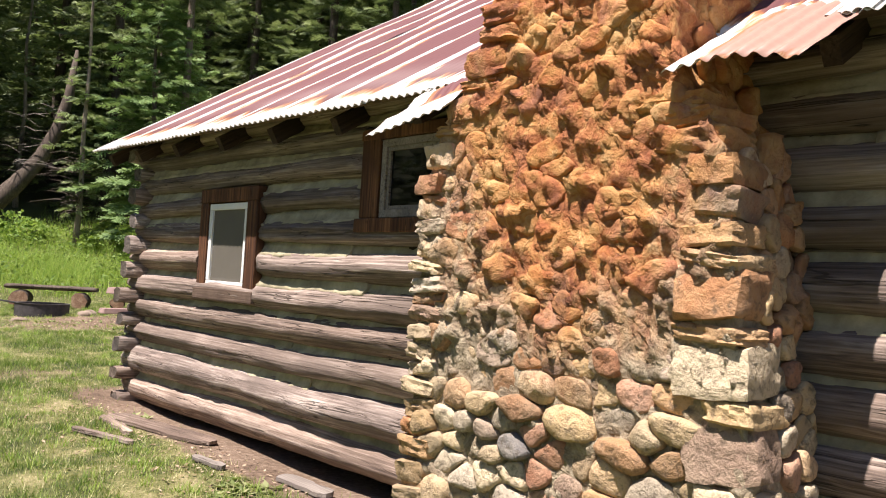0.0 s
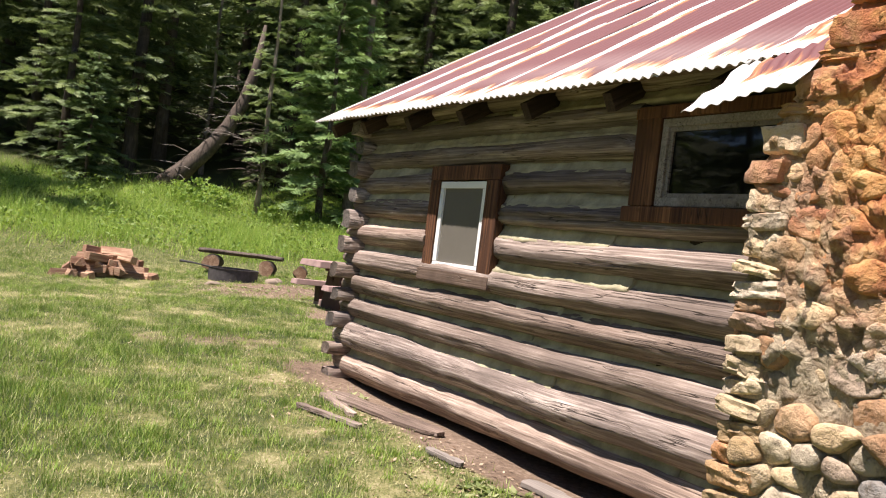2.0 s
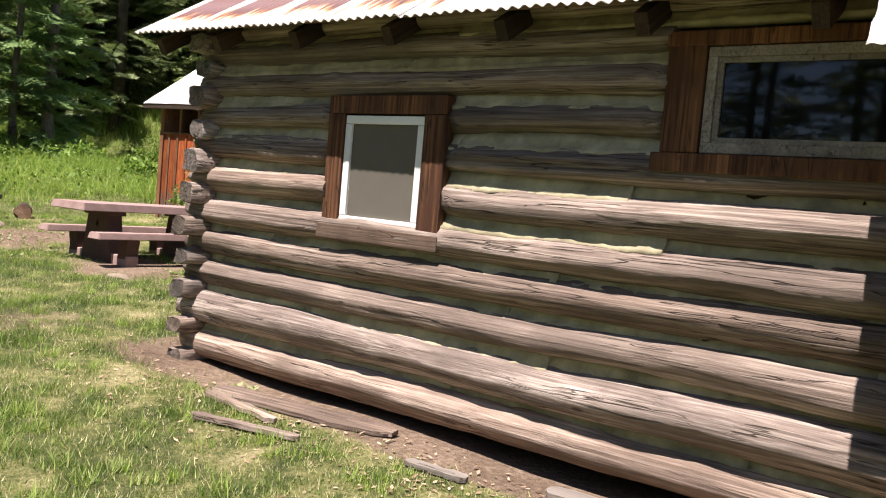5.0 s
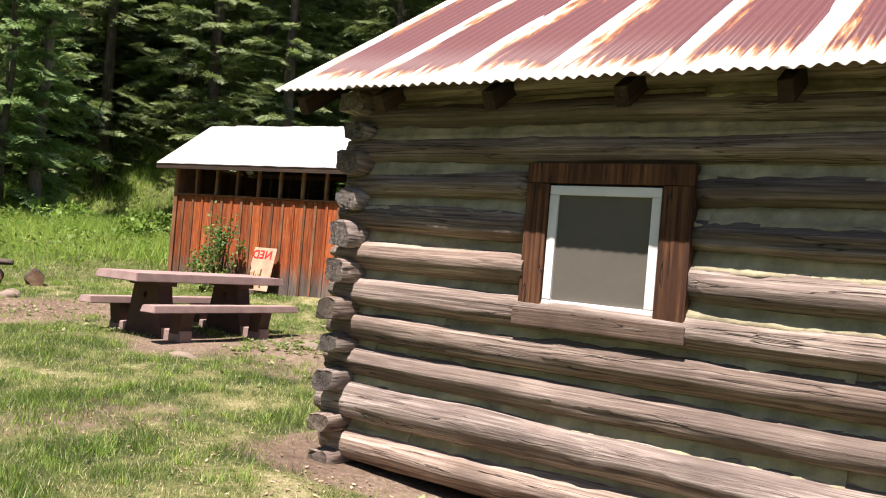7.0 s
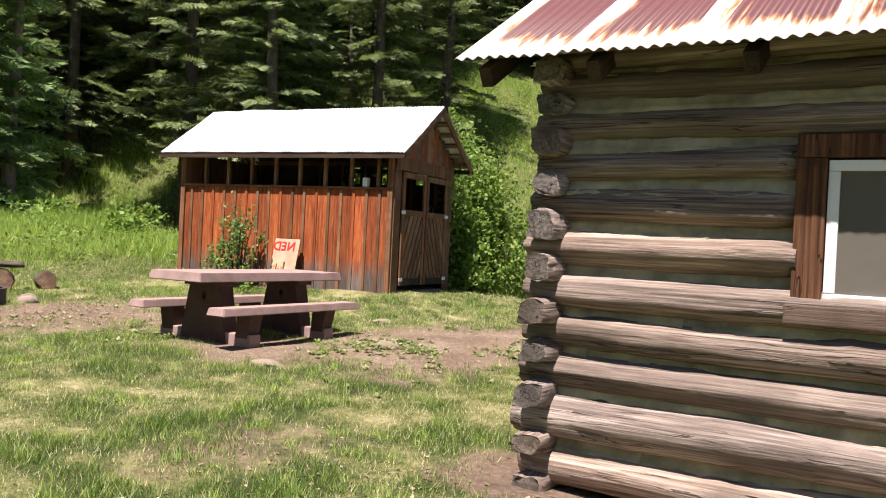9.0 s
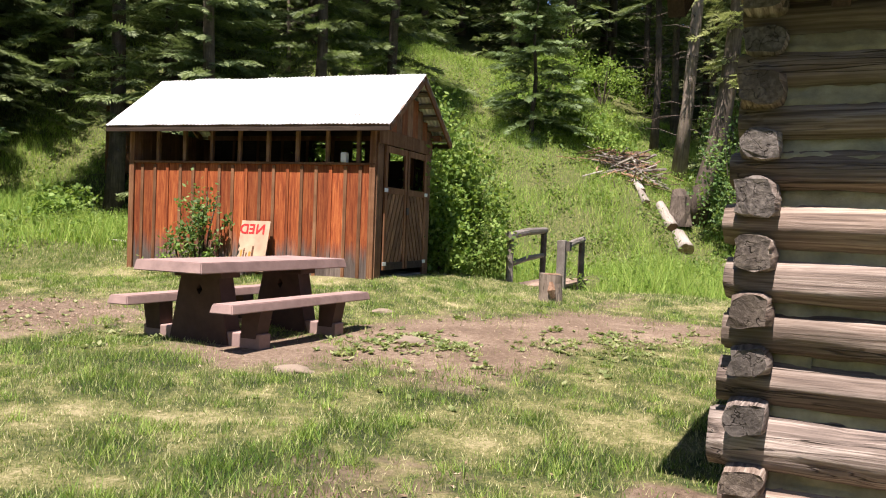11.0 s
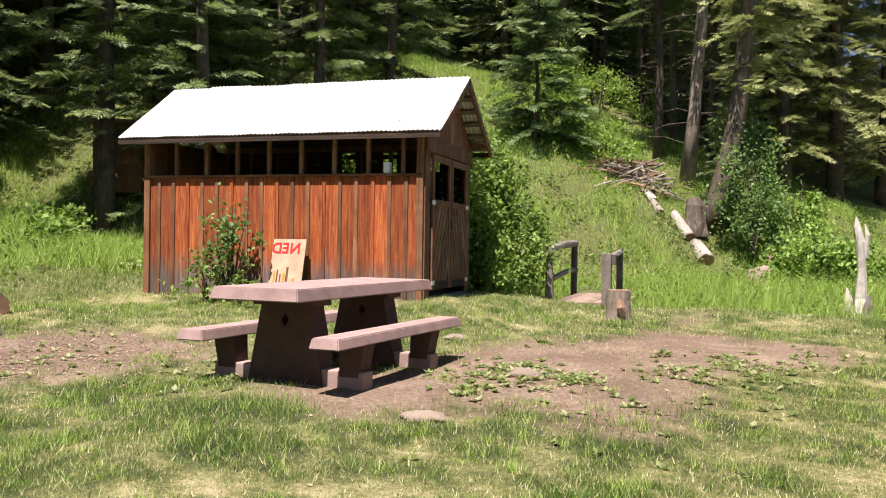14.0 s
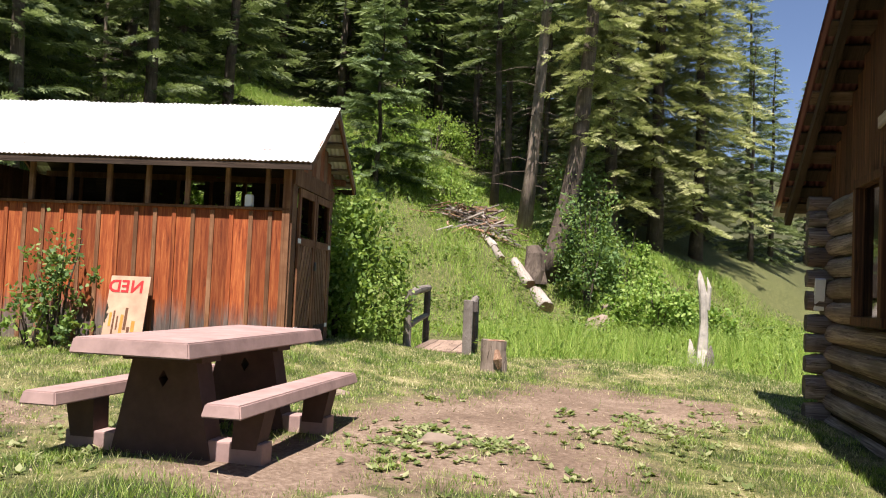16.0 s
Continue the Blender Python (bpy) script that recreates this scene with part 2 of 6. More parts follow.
def sheet_material(name, rusty, from_edge=0.1, body=(0.165, 0.066, 0.064)):
    """Corrugated sheet: local X across the sheet, local Y up the slope from its lower edge."""
    m, nt, b = material(name, 0.45, 0.0)
    sep = node(nt, "ShaderNodeSeparateXYZ", {0: node(nt, "ShaderNodeTexCoord").outputs["Object"]})
    if rusty:
        info = node(nt, "ShaderNodeObjectInfo").outputs["Random"]
        drip = noise_tex(nt, coords(nt, (26, 1.6, 1), shift=True), 1.0, 5, 0.65)
        blot = noise_tex(nt, coords(nt, (2.2, 0.7, 1), shift=True), 1.6, 5, 0.6)
        low = node(nt, "ShaderNodeMapRange", {"Value": sep.outputs[1], 1: from_edge, 2: from_edge + 0.4}).outputs[0]
        edge = node(nt, "ShaderNodeMapRange", {"Value": sep.outputs[0], 1: 0.03, 2: 0.23}).outputs[0]
        f = calc(nt, "MINIMUM", low, edge)
        f = calc(nt, "ADD", f, calc(nt, "MULTIPLY", calc(nt, "SUBTRACT", drip, 0.5), 1.5))
        f = calc(nt, "ADD", f, calc(nt, "MULTIPLY", calc(nt, "SUBTRACT", blot, 0.5), 0.9))
        col = ramp(nt, f, [(0.36, (0.67, 0.65, 0.61)), (0.45, (0.62, 0.42, 0.26)), (0.56, (0.4, 0.17, 0.07)), (0.7, body)])
        spk = noise_tex(nt, coords(nt, (9, 9, 9), shift=True), 4.0, 4, 0.6)
        col = mixc(nt, 0.35, col, mixc(nt, spk, (0.3, 0.3, 0.3), (1.0, 1.0, 1.0)), "MULTIPLY")
        put(nt, b.inputs["Roughness"], ramp(nt, f, [(0.4, grey(0.38)), (0.7, grey(0.55))]))
    else:
        col = ramp(nt, noise_tex(nt, coords(nt, (6, 1, 1)), 1.5, 4, 0.6), [(0.3, (0.68, 0.69, 0.7)), (0.7, (0.77, 0.77, 0.77))])
    put(nt, b.inputs["Base Color"], col)
    return m


RUSTY_SHEET = sheet_material("rusted_corrugated_iron", True, 0.04)
FLAP_SHEET = sheet_material("pinkish_worn_sheet", True, -0.25, (0.42, 0.25, 0.19))
WHITE_SHEET = sheet_material("bright_corrugated_metal", False)


def board_material():
    """Orange-stained boards whose feet have weathered grey; grain along local Z."""
    m, nt, b = material("orange_stained_board", 0.75)
    g = noise_tex(nt, coords(nt, (18, 18, 1.2), shift=True), 1.6, 7, 0.7, 0.7)
    col = ramp(nt, g, [(0.28, (0.12, 0.026, 0.01)), (0.48, (0.34, 0.078, 0.022)), (0.72, (0.6, 0.2, 0.06))])
    sep = node(nt, "ShaderNodeSeparateXYZ", {0: node(nt, "ShaderNodeTexCoord").outputs["Object"]})
    wob = noise_tex(nt, coords(nt, (9, 9, 0.8), shift=True), 1.4, 5, 0.7)
    f = calc(nt, "ADD", sep.outputs[2], calc(nt, "MULTIPLY", wob, -0.9))
    low = ramp(nt, calc(nt, "ADD", f, 0.42), [(0.3, grey(1)), (0.62, grey(0))])
    grey_c = ramp(nt, g, [(0.3, (0.08, 0.06, 0.05)), (0.7, (0.24, 0.19, 0.16))])
    col = mixc(nt, low, col, grey_c)
    info = node(nt, "ShaderNodeObjectInfo").outputs["Random"]
    col = node(nt, "ShaderNodeHueSaturation", {"Color": col, "Value": node(nt, "ShaderNodeMapRange", {"Value": info, 3: 0.6, 4: 1.15}).outputs[0]}).outputs[0]
    put(nt, b.inputs["Base Color"], col)
    bump(nt, b, g, 0.4, 0.006)
    return m


BOARD = board_material()
STAINED = wood("orange_brown_board", (0.11, 0.034, 0.014), (0.27, 0.085, 0.03), (0.46, 0.18, 0.07), along=(14, 14, 1.2), knots=True, cracks=False)
BATTEN = wood("brown_batten", (0.09, 0.035, 0.015), (0.2, 0.09, 0.04), (0.36, 0.2, 0.11), along=(16, 16, 1.3), knots=False, cracks=False)
DOOR_WOOD = wood("weathered_door_board", (0.09, 0.042, 0.02), (0.23, 0.115, 0.058), (0.4, 0.24, 0.14), along=(16, 16, 1.4), knots=False)


def leaf_material(name, a, b_, c, through=0.35, patches=False):
    m, nt, b = material(name, 0.6)
    g = node(nt, "ShaderNodeNewGeometry").outputs["Random Per Island"]
    info = node(nt, "ShaderNodeObjectInfo").outputs["Random"]
    if patches:
        # straw where the lawn is thin, fresh green where it is lush
        lush_ = node(nt, "ShaderNodeAttribute", attribute_name="lush").outputs["Fac"]
        g = calc(nt, "ADD", calc(nt, "MULTIPLY", g, 1.15), calc(nt, "MULTIPLY", calc(nt, "SUBTRACT", lush_, 0.6), 0.95))
    col = ramp(nt, g, [(0.0, a), (0.5, b_), (1.0, c)])
    col = node(nt, "ShaderNodeHueSaturation", {"Color": col, "Value": node(nt, "ShaderNodeMapRange", {"Value": info, 3: 0.75, 4: 1.25}).outputs[0]}).outputs[0]
    put(nt, b.inputs["Base Color"], col)
    tr = node(nt, "ShaderNodeBsdfTranslucent", {"Color": mixc(nt, 0.5, col, (0.29, 0.39, 0.04))})
    mix = node(nt, "ShaderNodeMixShader", {0: through, 1: b.outputs[0], 2: tr.outputs[0]})
    nt.links.new(mix.outputs[0], nt.nodes["Material Output"].inputs[0])
    return m


def needle_material(name, a, b_, c, through=0.2):
    """Needles darkened inside the crown for its shade, with lighter new growth at bough tips."""
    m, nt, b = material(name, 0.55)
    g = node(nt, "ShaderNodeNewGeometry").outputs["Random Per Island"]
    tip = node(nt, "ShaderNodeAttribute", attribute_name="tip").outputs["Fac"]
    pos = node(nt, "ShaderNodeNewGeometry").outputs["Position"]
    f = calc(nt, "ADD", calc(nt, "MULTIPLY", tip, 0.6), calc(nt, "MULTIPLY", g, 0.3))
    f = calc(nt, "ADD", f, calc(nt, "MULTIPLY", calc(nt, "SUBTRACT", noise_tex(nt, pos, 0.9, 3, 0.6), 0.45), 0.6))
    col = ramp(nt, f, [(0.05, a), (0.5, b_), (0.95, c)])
    info = node(nt, "ShaderNodeObjectInfo").outputs["Random"]
    col = node(nt, "ShaderNodeHueSaturation", {"Color": col, "Value": node(nt, "ShaderNodeMapRange", {"Value": info, 3: 0.7, 4: 1.25}).outputs[0]}).outputs[0]
    put(nt, b.inputs["Base Color"], col)
    tr = node(nt, "ShaderNodeBsdfTranslucent", {"Color": mixc(nt, 0.4, col, (0.2, 0.28, 0.04))})
    mix = node(nt, "ShaderNodeMixShader", {0: through, 1: b.outputs[0], 2: tr.outputs[0]})
    nt.links.new(mix.outputs[0], nt.nodes["Material Output"].inputs[0])
    return m


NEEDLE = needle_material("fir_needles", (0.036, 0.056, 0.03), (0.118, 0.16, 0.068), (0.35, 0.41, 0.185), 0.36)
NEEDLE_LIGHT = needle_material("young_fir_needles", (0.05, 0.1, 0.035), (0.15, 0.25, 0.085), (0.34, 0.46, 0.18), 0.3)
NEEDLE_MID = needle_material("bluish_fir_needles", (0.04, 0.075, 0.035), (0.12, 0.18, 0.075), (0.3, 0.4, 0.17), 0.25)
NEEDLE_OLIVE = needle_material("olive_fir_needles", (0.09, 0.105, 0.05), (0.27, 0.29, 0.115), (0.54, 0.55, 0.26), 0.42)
LEAF = leaf_material("shrub_leaves", (0.1, 0.19, 0.032), (0.2, 0.33, 0.065), (0.37, 0.49, 0.13), 0.45)
LAWN = leaf_material("lawn_blades", (0.66, 0.6, 0.34), (0.25, 0.31, 0.08), (0.075, 0.16, 0.022), 0.35, True)
LEAF_DARK = leaf_material("dark_shrub_leaves", (0.05, 0.1, 0.03), (0.1, 0.18, 0.055), (0.22, 0.32, 0.11), 0.4)
TALL = leaf_material("tall_grass_blades", (0.15, 0.28, 0.045), (0.31, 0.47, 0.085), (0.52, 0.6, 0.17), 0.45)

GROUND, tnt, tb = material("lawn_and_dirt", 0.95)
att = node(tnt, "ShaderNodeAttribute", attribute_name="bare").outputs["Fac"]
big = noise_tex(tnt, coords(tnt), 1.1, 6, 0.65)
fine = noise_tex(tnt, coords(tnt), 24.0, 6, 0.7)
lush_f = node(tnt, "ShaderNodeAttribute", attribute_name="lush").outputs["Fac"]
thatch = calc(tnt, "ADD", calc(tnt, "MULTIPLY", lush_f, 0.3), calc(tnt, "MULTIPLY", calc(tnt, "ADD", noise_tex(tnt, coords(tnt), 55.0, 4, 0.75), noise_tex(tnt, coords(tnt), 11.0, 5, 0.75)), 0.36))
green = ramp(tnt, thatch, [(0.36, (0.36, 0.31, 0.17)), (0.45, (0.17, 0.165, 0.06)), (0.53, (0.06, 0.075, 0.02)), (0.62, (0.02, 0.03, 0.008))])
soil = ramp(tnt, calc(tnt, "ADD", calc(tnt, "MULTIPLY", big, 0.45), calc(tnt, "MULTIPLY", fine, 0.55)), [(0.32, (0.07, 0.047, 0.031)), (0.5, (0.18, 0.125, 0.085)), (0.68, (0.36, 0.275, 0.2))])
bare_f = ramp(tnt, calc(tnt, "ADD", att, calc(tnt, "MULTIPLY", calc(tnt, "SUBTRACT", noise_tex(tnt, coords(tnt), 3.5, 5, 0.65), 0.5), 0.9)), [(0.35, grey(0)), (0.6, grey(1))])
duff_f = node(tnt, "ShaderNodeAttribute", attribute_name="duff").outputs["Fac"]
duff = ramp(tnt, fine, [(0.35, (0.026, 0.034, 0.013)), (0.65, (0.075, 0.078, 0.03))])
put(tnt, tb.inputs["Base Color"], mixc(tnt, duff_f, mixc(tnt, bare_f, green, soil), duff))
bump(tnt, tb, fine, 0.9, 0.03)

# ---- helpers for shapes ----


def part(name, bm, mat, parent=None, label="", smooth=False, at=None):
    me = bpy.data.meshes.new(name)
    bm.to_mesh(me)
    bm.free()
    me.materials.append(mat)
    if smooth:
        me.polygons.foreach_set("use_smooth", [True] * len(me.polygons))
    return child(name, me, parent, label, at)


def child(name, me, parent=None, label="", at=None):
    ob = new(name, me)
    if parent is not None:
        ob.parent = parent
    if at is not None:
        ob.matrix_basis = at
    if label:
        tagged(ob, label)
    return ob


def empty(name, m, label, category, group="", kind=""):
    ob = new(name)
    ob.matrix_basis = m
    return tagged(ob, label, category, group, kind)


def box(x0, x1, y0, y1, z0, z1, bevel=0.0, bm=None):
    bm = bm or bmesh.new()
    r = bmesh.ops.create_cube(bm, size=1, matrix=Matrix.LocRotScale(((x0 + x1) / 2, (y0 + y1) / 2, (z0 + z1) / 2), None, (x1 - x0, y1 - y0, z1 - z0)))
    if bevel:
        edges = list({e for v in r["verts"] for e in v.link_edges})
        bmesh.ops.bevel(bm, geom=edges, offset=bevel, segments=2, affect="EDGES", profile=0.6)
    return bm


def mesh_np(name, verts, faces, mat, smooth=False):
    """A mesh from arrays: faces all of one size."""
    me = bpy.data.meshes.new(name)
    n, k = len(faces), faces.shape[1]
    me.vertices.add(len(verts))
    me.vertices.foreach_set("co", np.asarray(verts, np.float32).ravel())
    me.loops.add(n * k)
    me.loops.foreach_set("vertex_index", np.asarray(faces, np.int32).ravel())
    me.polygons.add(n)
    me.polygons.foreach_set("loop_start", np.arange(0, n * k, k, dtype=np.int32))
    me.materials.append(mat)
    if smooth:
        me.polygons.foreach_set("use_smooth", np.ones(n, bool))
    me.update(calc_edges=True)
    return me


def tube(points, radii, sides=8, caps=True, rough=0.0, seed=0):
    """A bent, tapering tube through points."""
    bm = bmesh.new()
    rings = []
    pts = [Vector(p) for p in points]
    for i, p in enumerate(pts):
        d = (pts[min(i + 1, len(pts) - 1)] - pts[max(i - 1, 0)]).normalized()
        a = d.orthogonal().normalized() if abs(d.x) > 0.9 else d.cross(Vector((1, 0, 0))).normalized()
        b = d.cross(a)
        ring = []
        for k in range(sides):
            t = 2 * math.pi * k / sides
            r = radii[i]
            if rough:
                r *= 1 + rough * noise.noise(Vector((math.cos(t) * 1.3 + seed * 7.1, math.sin(t) * 1.3, i * 0.37 + seed)))
            ring.append(bm.verts.new(p + (a * math.cos(t) + b * math.sin(t)) * r))
        rings.append(ring)
    for r0, r1 in zip(rings, rings[1:]):
        for k in range(sides):
            bm.faces.new((r0[k], r0[(k + 1) % sides], r1[(k + 1) % sides], r1[k]))
    if caps:
        bm.faces.new(rings[0][::-1])
        bm.faces.new(rings[-1])
    bmesh.ops.recalc_face_normals(bm, faces=bm.faces[:])
    return bm


def log_mesh(length, r0, r1, seed, mat=None, end=None, sides=18, flat=0.0):
    """A log along local X from 0 to length, knobbly, slightly bent, with sawn ends."""
    n = max(3, int(length / 0.11))
    rng = random.Random(seed)
    bend = rng.uniform(-0.012, 0.012)
    bm = bmesh.new()
    rings = []
    # long drying cracks and knots on the weathered side
    splits = [(rng.uniform(-1.1, 1.1), rng.uniform(-0.3, 0.8) * length, rng.uniform(0.5, 2.6), rng.uniform(0.03, 0.08)) for _ in range(int(length * 1.3) + 1)]
    bumps = [(rng.uniform(-1.0, 1.2), rng.uniform(0, length), rng.uniform(0.05, 0.12)) for _ in range(int(length * 1.2))]
    for i in range(n + 1):
        x = length * i / n
        r = r0 + (r1 - r0) * i / n
        oz = bend * math.sin(math.pi * i / n) + 0.016 * noise.noise(Vector((x * 0.8, seed * 3.3, 0)))
        ring = []
        for k in range(sides):
            t = 2 * math.pi * k / sides
            q = Vector((x * 0.9, math.cos(t) * 0.9 + seed * 5.7, math.sin(t) * 0.9))
            ridge = noise.noise(Vector((x * 0.3 + seed, math.cos(t) * 2.6, math.sin(t) * 2.6)))
            rr = r * (1 + 0.13 * noise.noise(q) + 0.075 * noise.noise(q * 4.0) + 0.09 * ridge + 0.05 * noise.noise(q * 9.0))
            tw = (t + math.pi) % (2 * math.pi) - math.pi
            for ca_, cx_, cl_, cd_ in splits:
                if cx_ < x < cx_ + cl_:
                    g = abs(tw - ca_ - 0.12 * noise.noise(Vector((x * 1.5, ca_ * 9, 0)))) / 0.14
                    if g < 1:
                        rr -= r * cd_ * (1 - g) * min(1, (x - cx_) * 6, (cx_ + cl_ - x) * 6)
            for ka_, kx_, kd_ in bumps:
                g = ((tw - ka_) * r / 0.035) ** 2 + ((x - kx_) / 0.07) ** 2
                if g < 4:
                    rr += r * kd_ * math.exp(-g)
            if i in (0, n):
                rr *= 0.9 + 0.1 * math.cos(2 * t + seed * 3) + 0.06 * math.cos(5 * t + seed)
            ring.append(bm.verts.new((x, math.cos(t) * rr, math.sin(t) * rr + oz)))
        rings.append(ring)
    for a, b in zip(rings, rings[1:]):
        for k in range(sides):
            f = bm.faces.new((a[k], a[(k + 1) % sides], b[(k + 1) % sides], b[k]))
            f.smooth = True
    for ring in (rings[0][::-1], rings[-1]):
        f = bm.faces.new(ring)
        f.material_index = 1
    bmesh.ops.recalc_face_normals(bm, faces=bm.faces[:])
    me = bpy.data.meshes.new("log")
    bm.to_mesh(me)
    bm.free()
    me.materials.append(mat or LOG)
    me.materials.append(end or LOG_END)
    return me


def corrugated(width, length, pitch=0.068, amp=0.009, mat=None, sag=0.0, seed=0, up=6):
    """A corrugated sheet: local X across, Y up its length, Z out."""
    nx = int(width / pitch * 8)
    xs = np.linspace(0, width, nx + 1)
    ys = np.linspace(0, length, up + 1)
    X, Y = np.meshgrid(xs, ys)
    rs = np.random.RandomState(seed)
    Z = amp * np.sin(2 * np.pi * X / pitch) + sag * np.sin(np.pi * X / width) + 0.006 * rs.randn(up + 1)[:, None] * (Y > 0)
    Z = Z + 0.004 * np.sin(X * 9 + seed)
    V = np.stack([X, Y, Z], -1).reshape(-1, 3)
    V2 = V - np.array([0, 0, 0.0015])
    i = np.arange(up)[:, None] * (nx + 1) + np.arange(nx)[None]
    F = np.stack([i, i + 1, i + nx + 2, i + nx + 1], -1).reshape(-1, 4)
    n = len(V)
    F2 = F[:, ::-1] + n
    lo = np.stack([np.arange(nx), np.arange(nx) + n, np.arange(nx) + n + 1, np.arange(nx) + 1], -1)
    me = mesh_np("sheet", np.concatenate([V, V2]), np.concatenate([F, F2, lo]), mat or RUSTY_SHEET, True)
    return me


def frame_axes(origin, ax, ay):
    ax, ay = Vector(ax).normalized(), Vector(ay)
    az = ax.cross(ay).normalized()
    ay = az.cross(ax)
    m = Matrix((ax, ay, az)).transposed().to_4x4()
    m.translation = origin
    return m


# ---- ground ----


def smooth01(a, b, v):
    t = np.clip((v - a) / (b - a), 0, 1)
    return t * t * (3 - 2 * t)


def height(x, y):
    x, y = np.asarray(x, float), np.asarray(y, float)
    z = 0.13 + 0.018 * np.clip(y, -20, 20) + 0.034 * np.clip(y - 20, 0, 40) + 0.012 * (np.clip(x, -4, 14) - 3.0)
    z = z - 0.05 * smooth01(2.85, 3.25, x) * smooth01(8.6, 8.0, y)
    z = z + 0.16 * smooth01(8.5, 11, x) * smooth01(12.6, 14.5, y) * (1 - smooth01(15, 17, x))
    z = z + 0.085 * np.clip(y - 20, 0, 60) * (1 - smooth01(16, 30, x)) + 0.0045 * np.clip(y - 26, 0, 60) ** 2
    z = z - 0.55 * np.exp(-((x - 17.2) / 1.6) ** 2) * smooth01(-20, 0, y)
    d = 0.6 * x + 0.8 * y - 22.5
    hill = np.where(d < 40, d, 40 + 0.3 * (d - 40))
    z = z + 0.45 * np.clip(hill, 0, 200) * smooth01(0, 5, d) * smooth01(17, 27, x)
    z = z - 0.14 * smooth01(12, 16, y) * smooth01(5.5, 2.5, x) * smooth01(24, 19, y)
    z = z + 0.05 * np.sin(x * 0.9 + 1.3) * np.sin(y * 0.8) * smooth01(9, 14, np.hypot(x, y - 5)) + 0.02 * np.sin(x * 2.3) * np.sin(y * 2.9 + x)
    return z


def lattice(x, y, scale, seed):
    """Smooth value noise from 0 to 1."""
    t = np.random.RandomState(seed).rand(128, 128)
    u, v = np.asarray(x, float) * scale + 64, np.asarray(y, float) * scale + 64
    i, j = np.floor(u).astype(int), np.floor(v).astype(int)
    f, g = u - i, v - j
    f, g = f * f * (3 - 2 * f), g * g * (3 - 2 * g)
    i, j, i1, j1 = i % 128, j % 128, (i + 1) % 128, (j + 1) % 128
    return (t[i, j] * (1 - f) + t[i1, j] * f) * (1 - g) + (t[i, j1] * (1 - f) + t[i1, j1] * f) * g


def lush(x, y):
    n = 0.14 * lattice(x, y, 0.6, 1) + 0.24 * lattice(x, y, 1.9, 2) + 0.32 * lattice(x, y, 4.3, 3) + 0.3 * lattice(x, y, 9.0, 4)
    return np.clip((n - 0.5) * 1.7 + 0.52, 0, 1)


def bare(x, y):
    x, y = np.asarray(x, float), np.asarray(y, float)
    e = lambda cx, cy, rx, ry: np.exp(-((x - cx) / rx) ** 2 - ((y - cy) / ry) ** 2)
    strip = smooth01(2.5, 3.0, x) * smooth01(9.0, 8.0, y) * (x < 3.7)
    d = np.maximum(strip, np.maximum(np.maximum(e(7.4, 11.4, 2.6, 1.25), e(9.2, 10.5, 2.3, 1.25)), np.maximum(e(9.7, 9.6, 1.3, 0.9), e(5.6, 12.2, 1.1, 0.9))))
    d = np.maximum(d, np.maximum(0.95 * e(5.6, 15.5, 1.7, 1.6), 0.5 * e(12.5, 11.0, 3.0, 0.5)))
    d = np.maximum(d, np.maximum(0.55 * e(2.6, 9.6, 1.3, 0.7), 0.8 * e(6.3, 10.5, 1.9, 0.8)))
    return np.clip(d, 0, 1)


gx = np.unique(np.concatenate([np.arange(-300, -4, 12.0), np.arange(-4, 15, 0.2), np.arange(15, 40, 0.7), np.arange(40, 320, 8.0)]))
gy = np.unique(np.concatenate([np.arange(-300, -2, 12.0), np.arange(-2, 20, 0.2), np.arange(20, 50, 0.8), np.arange(50, 320, 8.0)]))
GX, GY = np.meshgrid(gx, gy)
GZ = height(GX, GY)
gi = np.arange(len(gy) - 1)[:, None] * len(gx) + np.arange(len(gx) - 1)[None]
GF = np.stack([gi, gi + 1, gi + len(gx) + 1, gi + len(gx)], -1).reshape(-1, 4)
ground_me = mesh_np("ground", np.stack([GX, GY, GZ], -1).reshape(-1, 3), GF, GROUND, True)
ground_me.attributes.new("bare", "FLOAT", "POINT").data.foreach_set("value", bare(GX, GY).ravel().astype(np.float32))
near_ = smooth01(-4, -3.2, GX) * smooth01(15, 13.5, GX) * smooth01(-2, -1.2, GY) * smooth01(20, 18.5, GY)
ground_me.attributes.new("lush", "FLOAT", "POINT").data.foreach_set("value", (0.5 + (lush(GX, GY) - 0.5) * near_).ravel().astype(np.float32))
ground_me.attributes.new("duff", "FLOAT", "POINT").data.foreach_set("value", np.maximum(smooth01(35, 39, GY) * smooth01(26, 20, GX), np.maximum(smooth01(44, 49, GX), smooth01(24, 28, GY) * smooth01(22, 27, GX))).ravel().astype(np.float32))
ground = tagged(new("ground", ground_me), "sunlit lawn with patches of bare brown dirt", "ground", kind="structure")


def hz(x, y):
    return float(height(x, y))


# ---- log cabin ----
WX = 3.345          # middle of the long wall's logs
GY0 = 7.97          # middle of the gable wall's logs
FAR_X, BACK_Y = 10.3, -2.6
EAVE_X, EAVE_Z, RIDGE_X, RIDGE_Z, RAKE_Y = 2.9, 2.53, 7.1, 5.12, 8.43
COURSES = [(0.375, 0.118), (0.632, 0.13), (0.885, 0.104), (1.1, 0.104), (1.325, 0.107), (1.56, 0.107), (1.79, 0.104), (2.015, 0.104), (2.235, 0.102), (2.43, 0.09), (2.6, 0.085)]
WINDOWS = [(5.79, 6.69, 1.42, 2.12), (3.3, 4.48, 1.9, 2.46)]

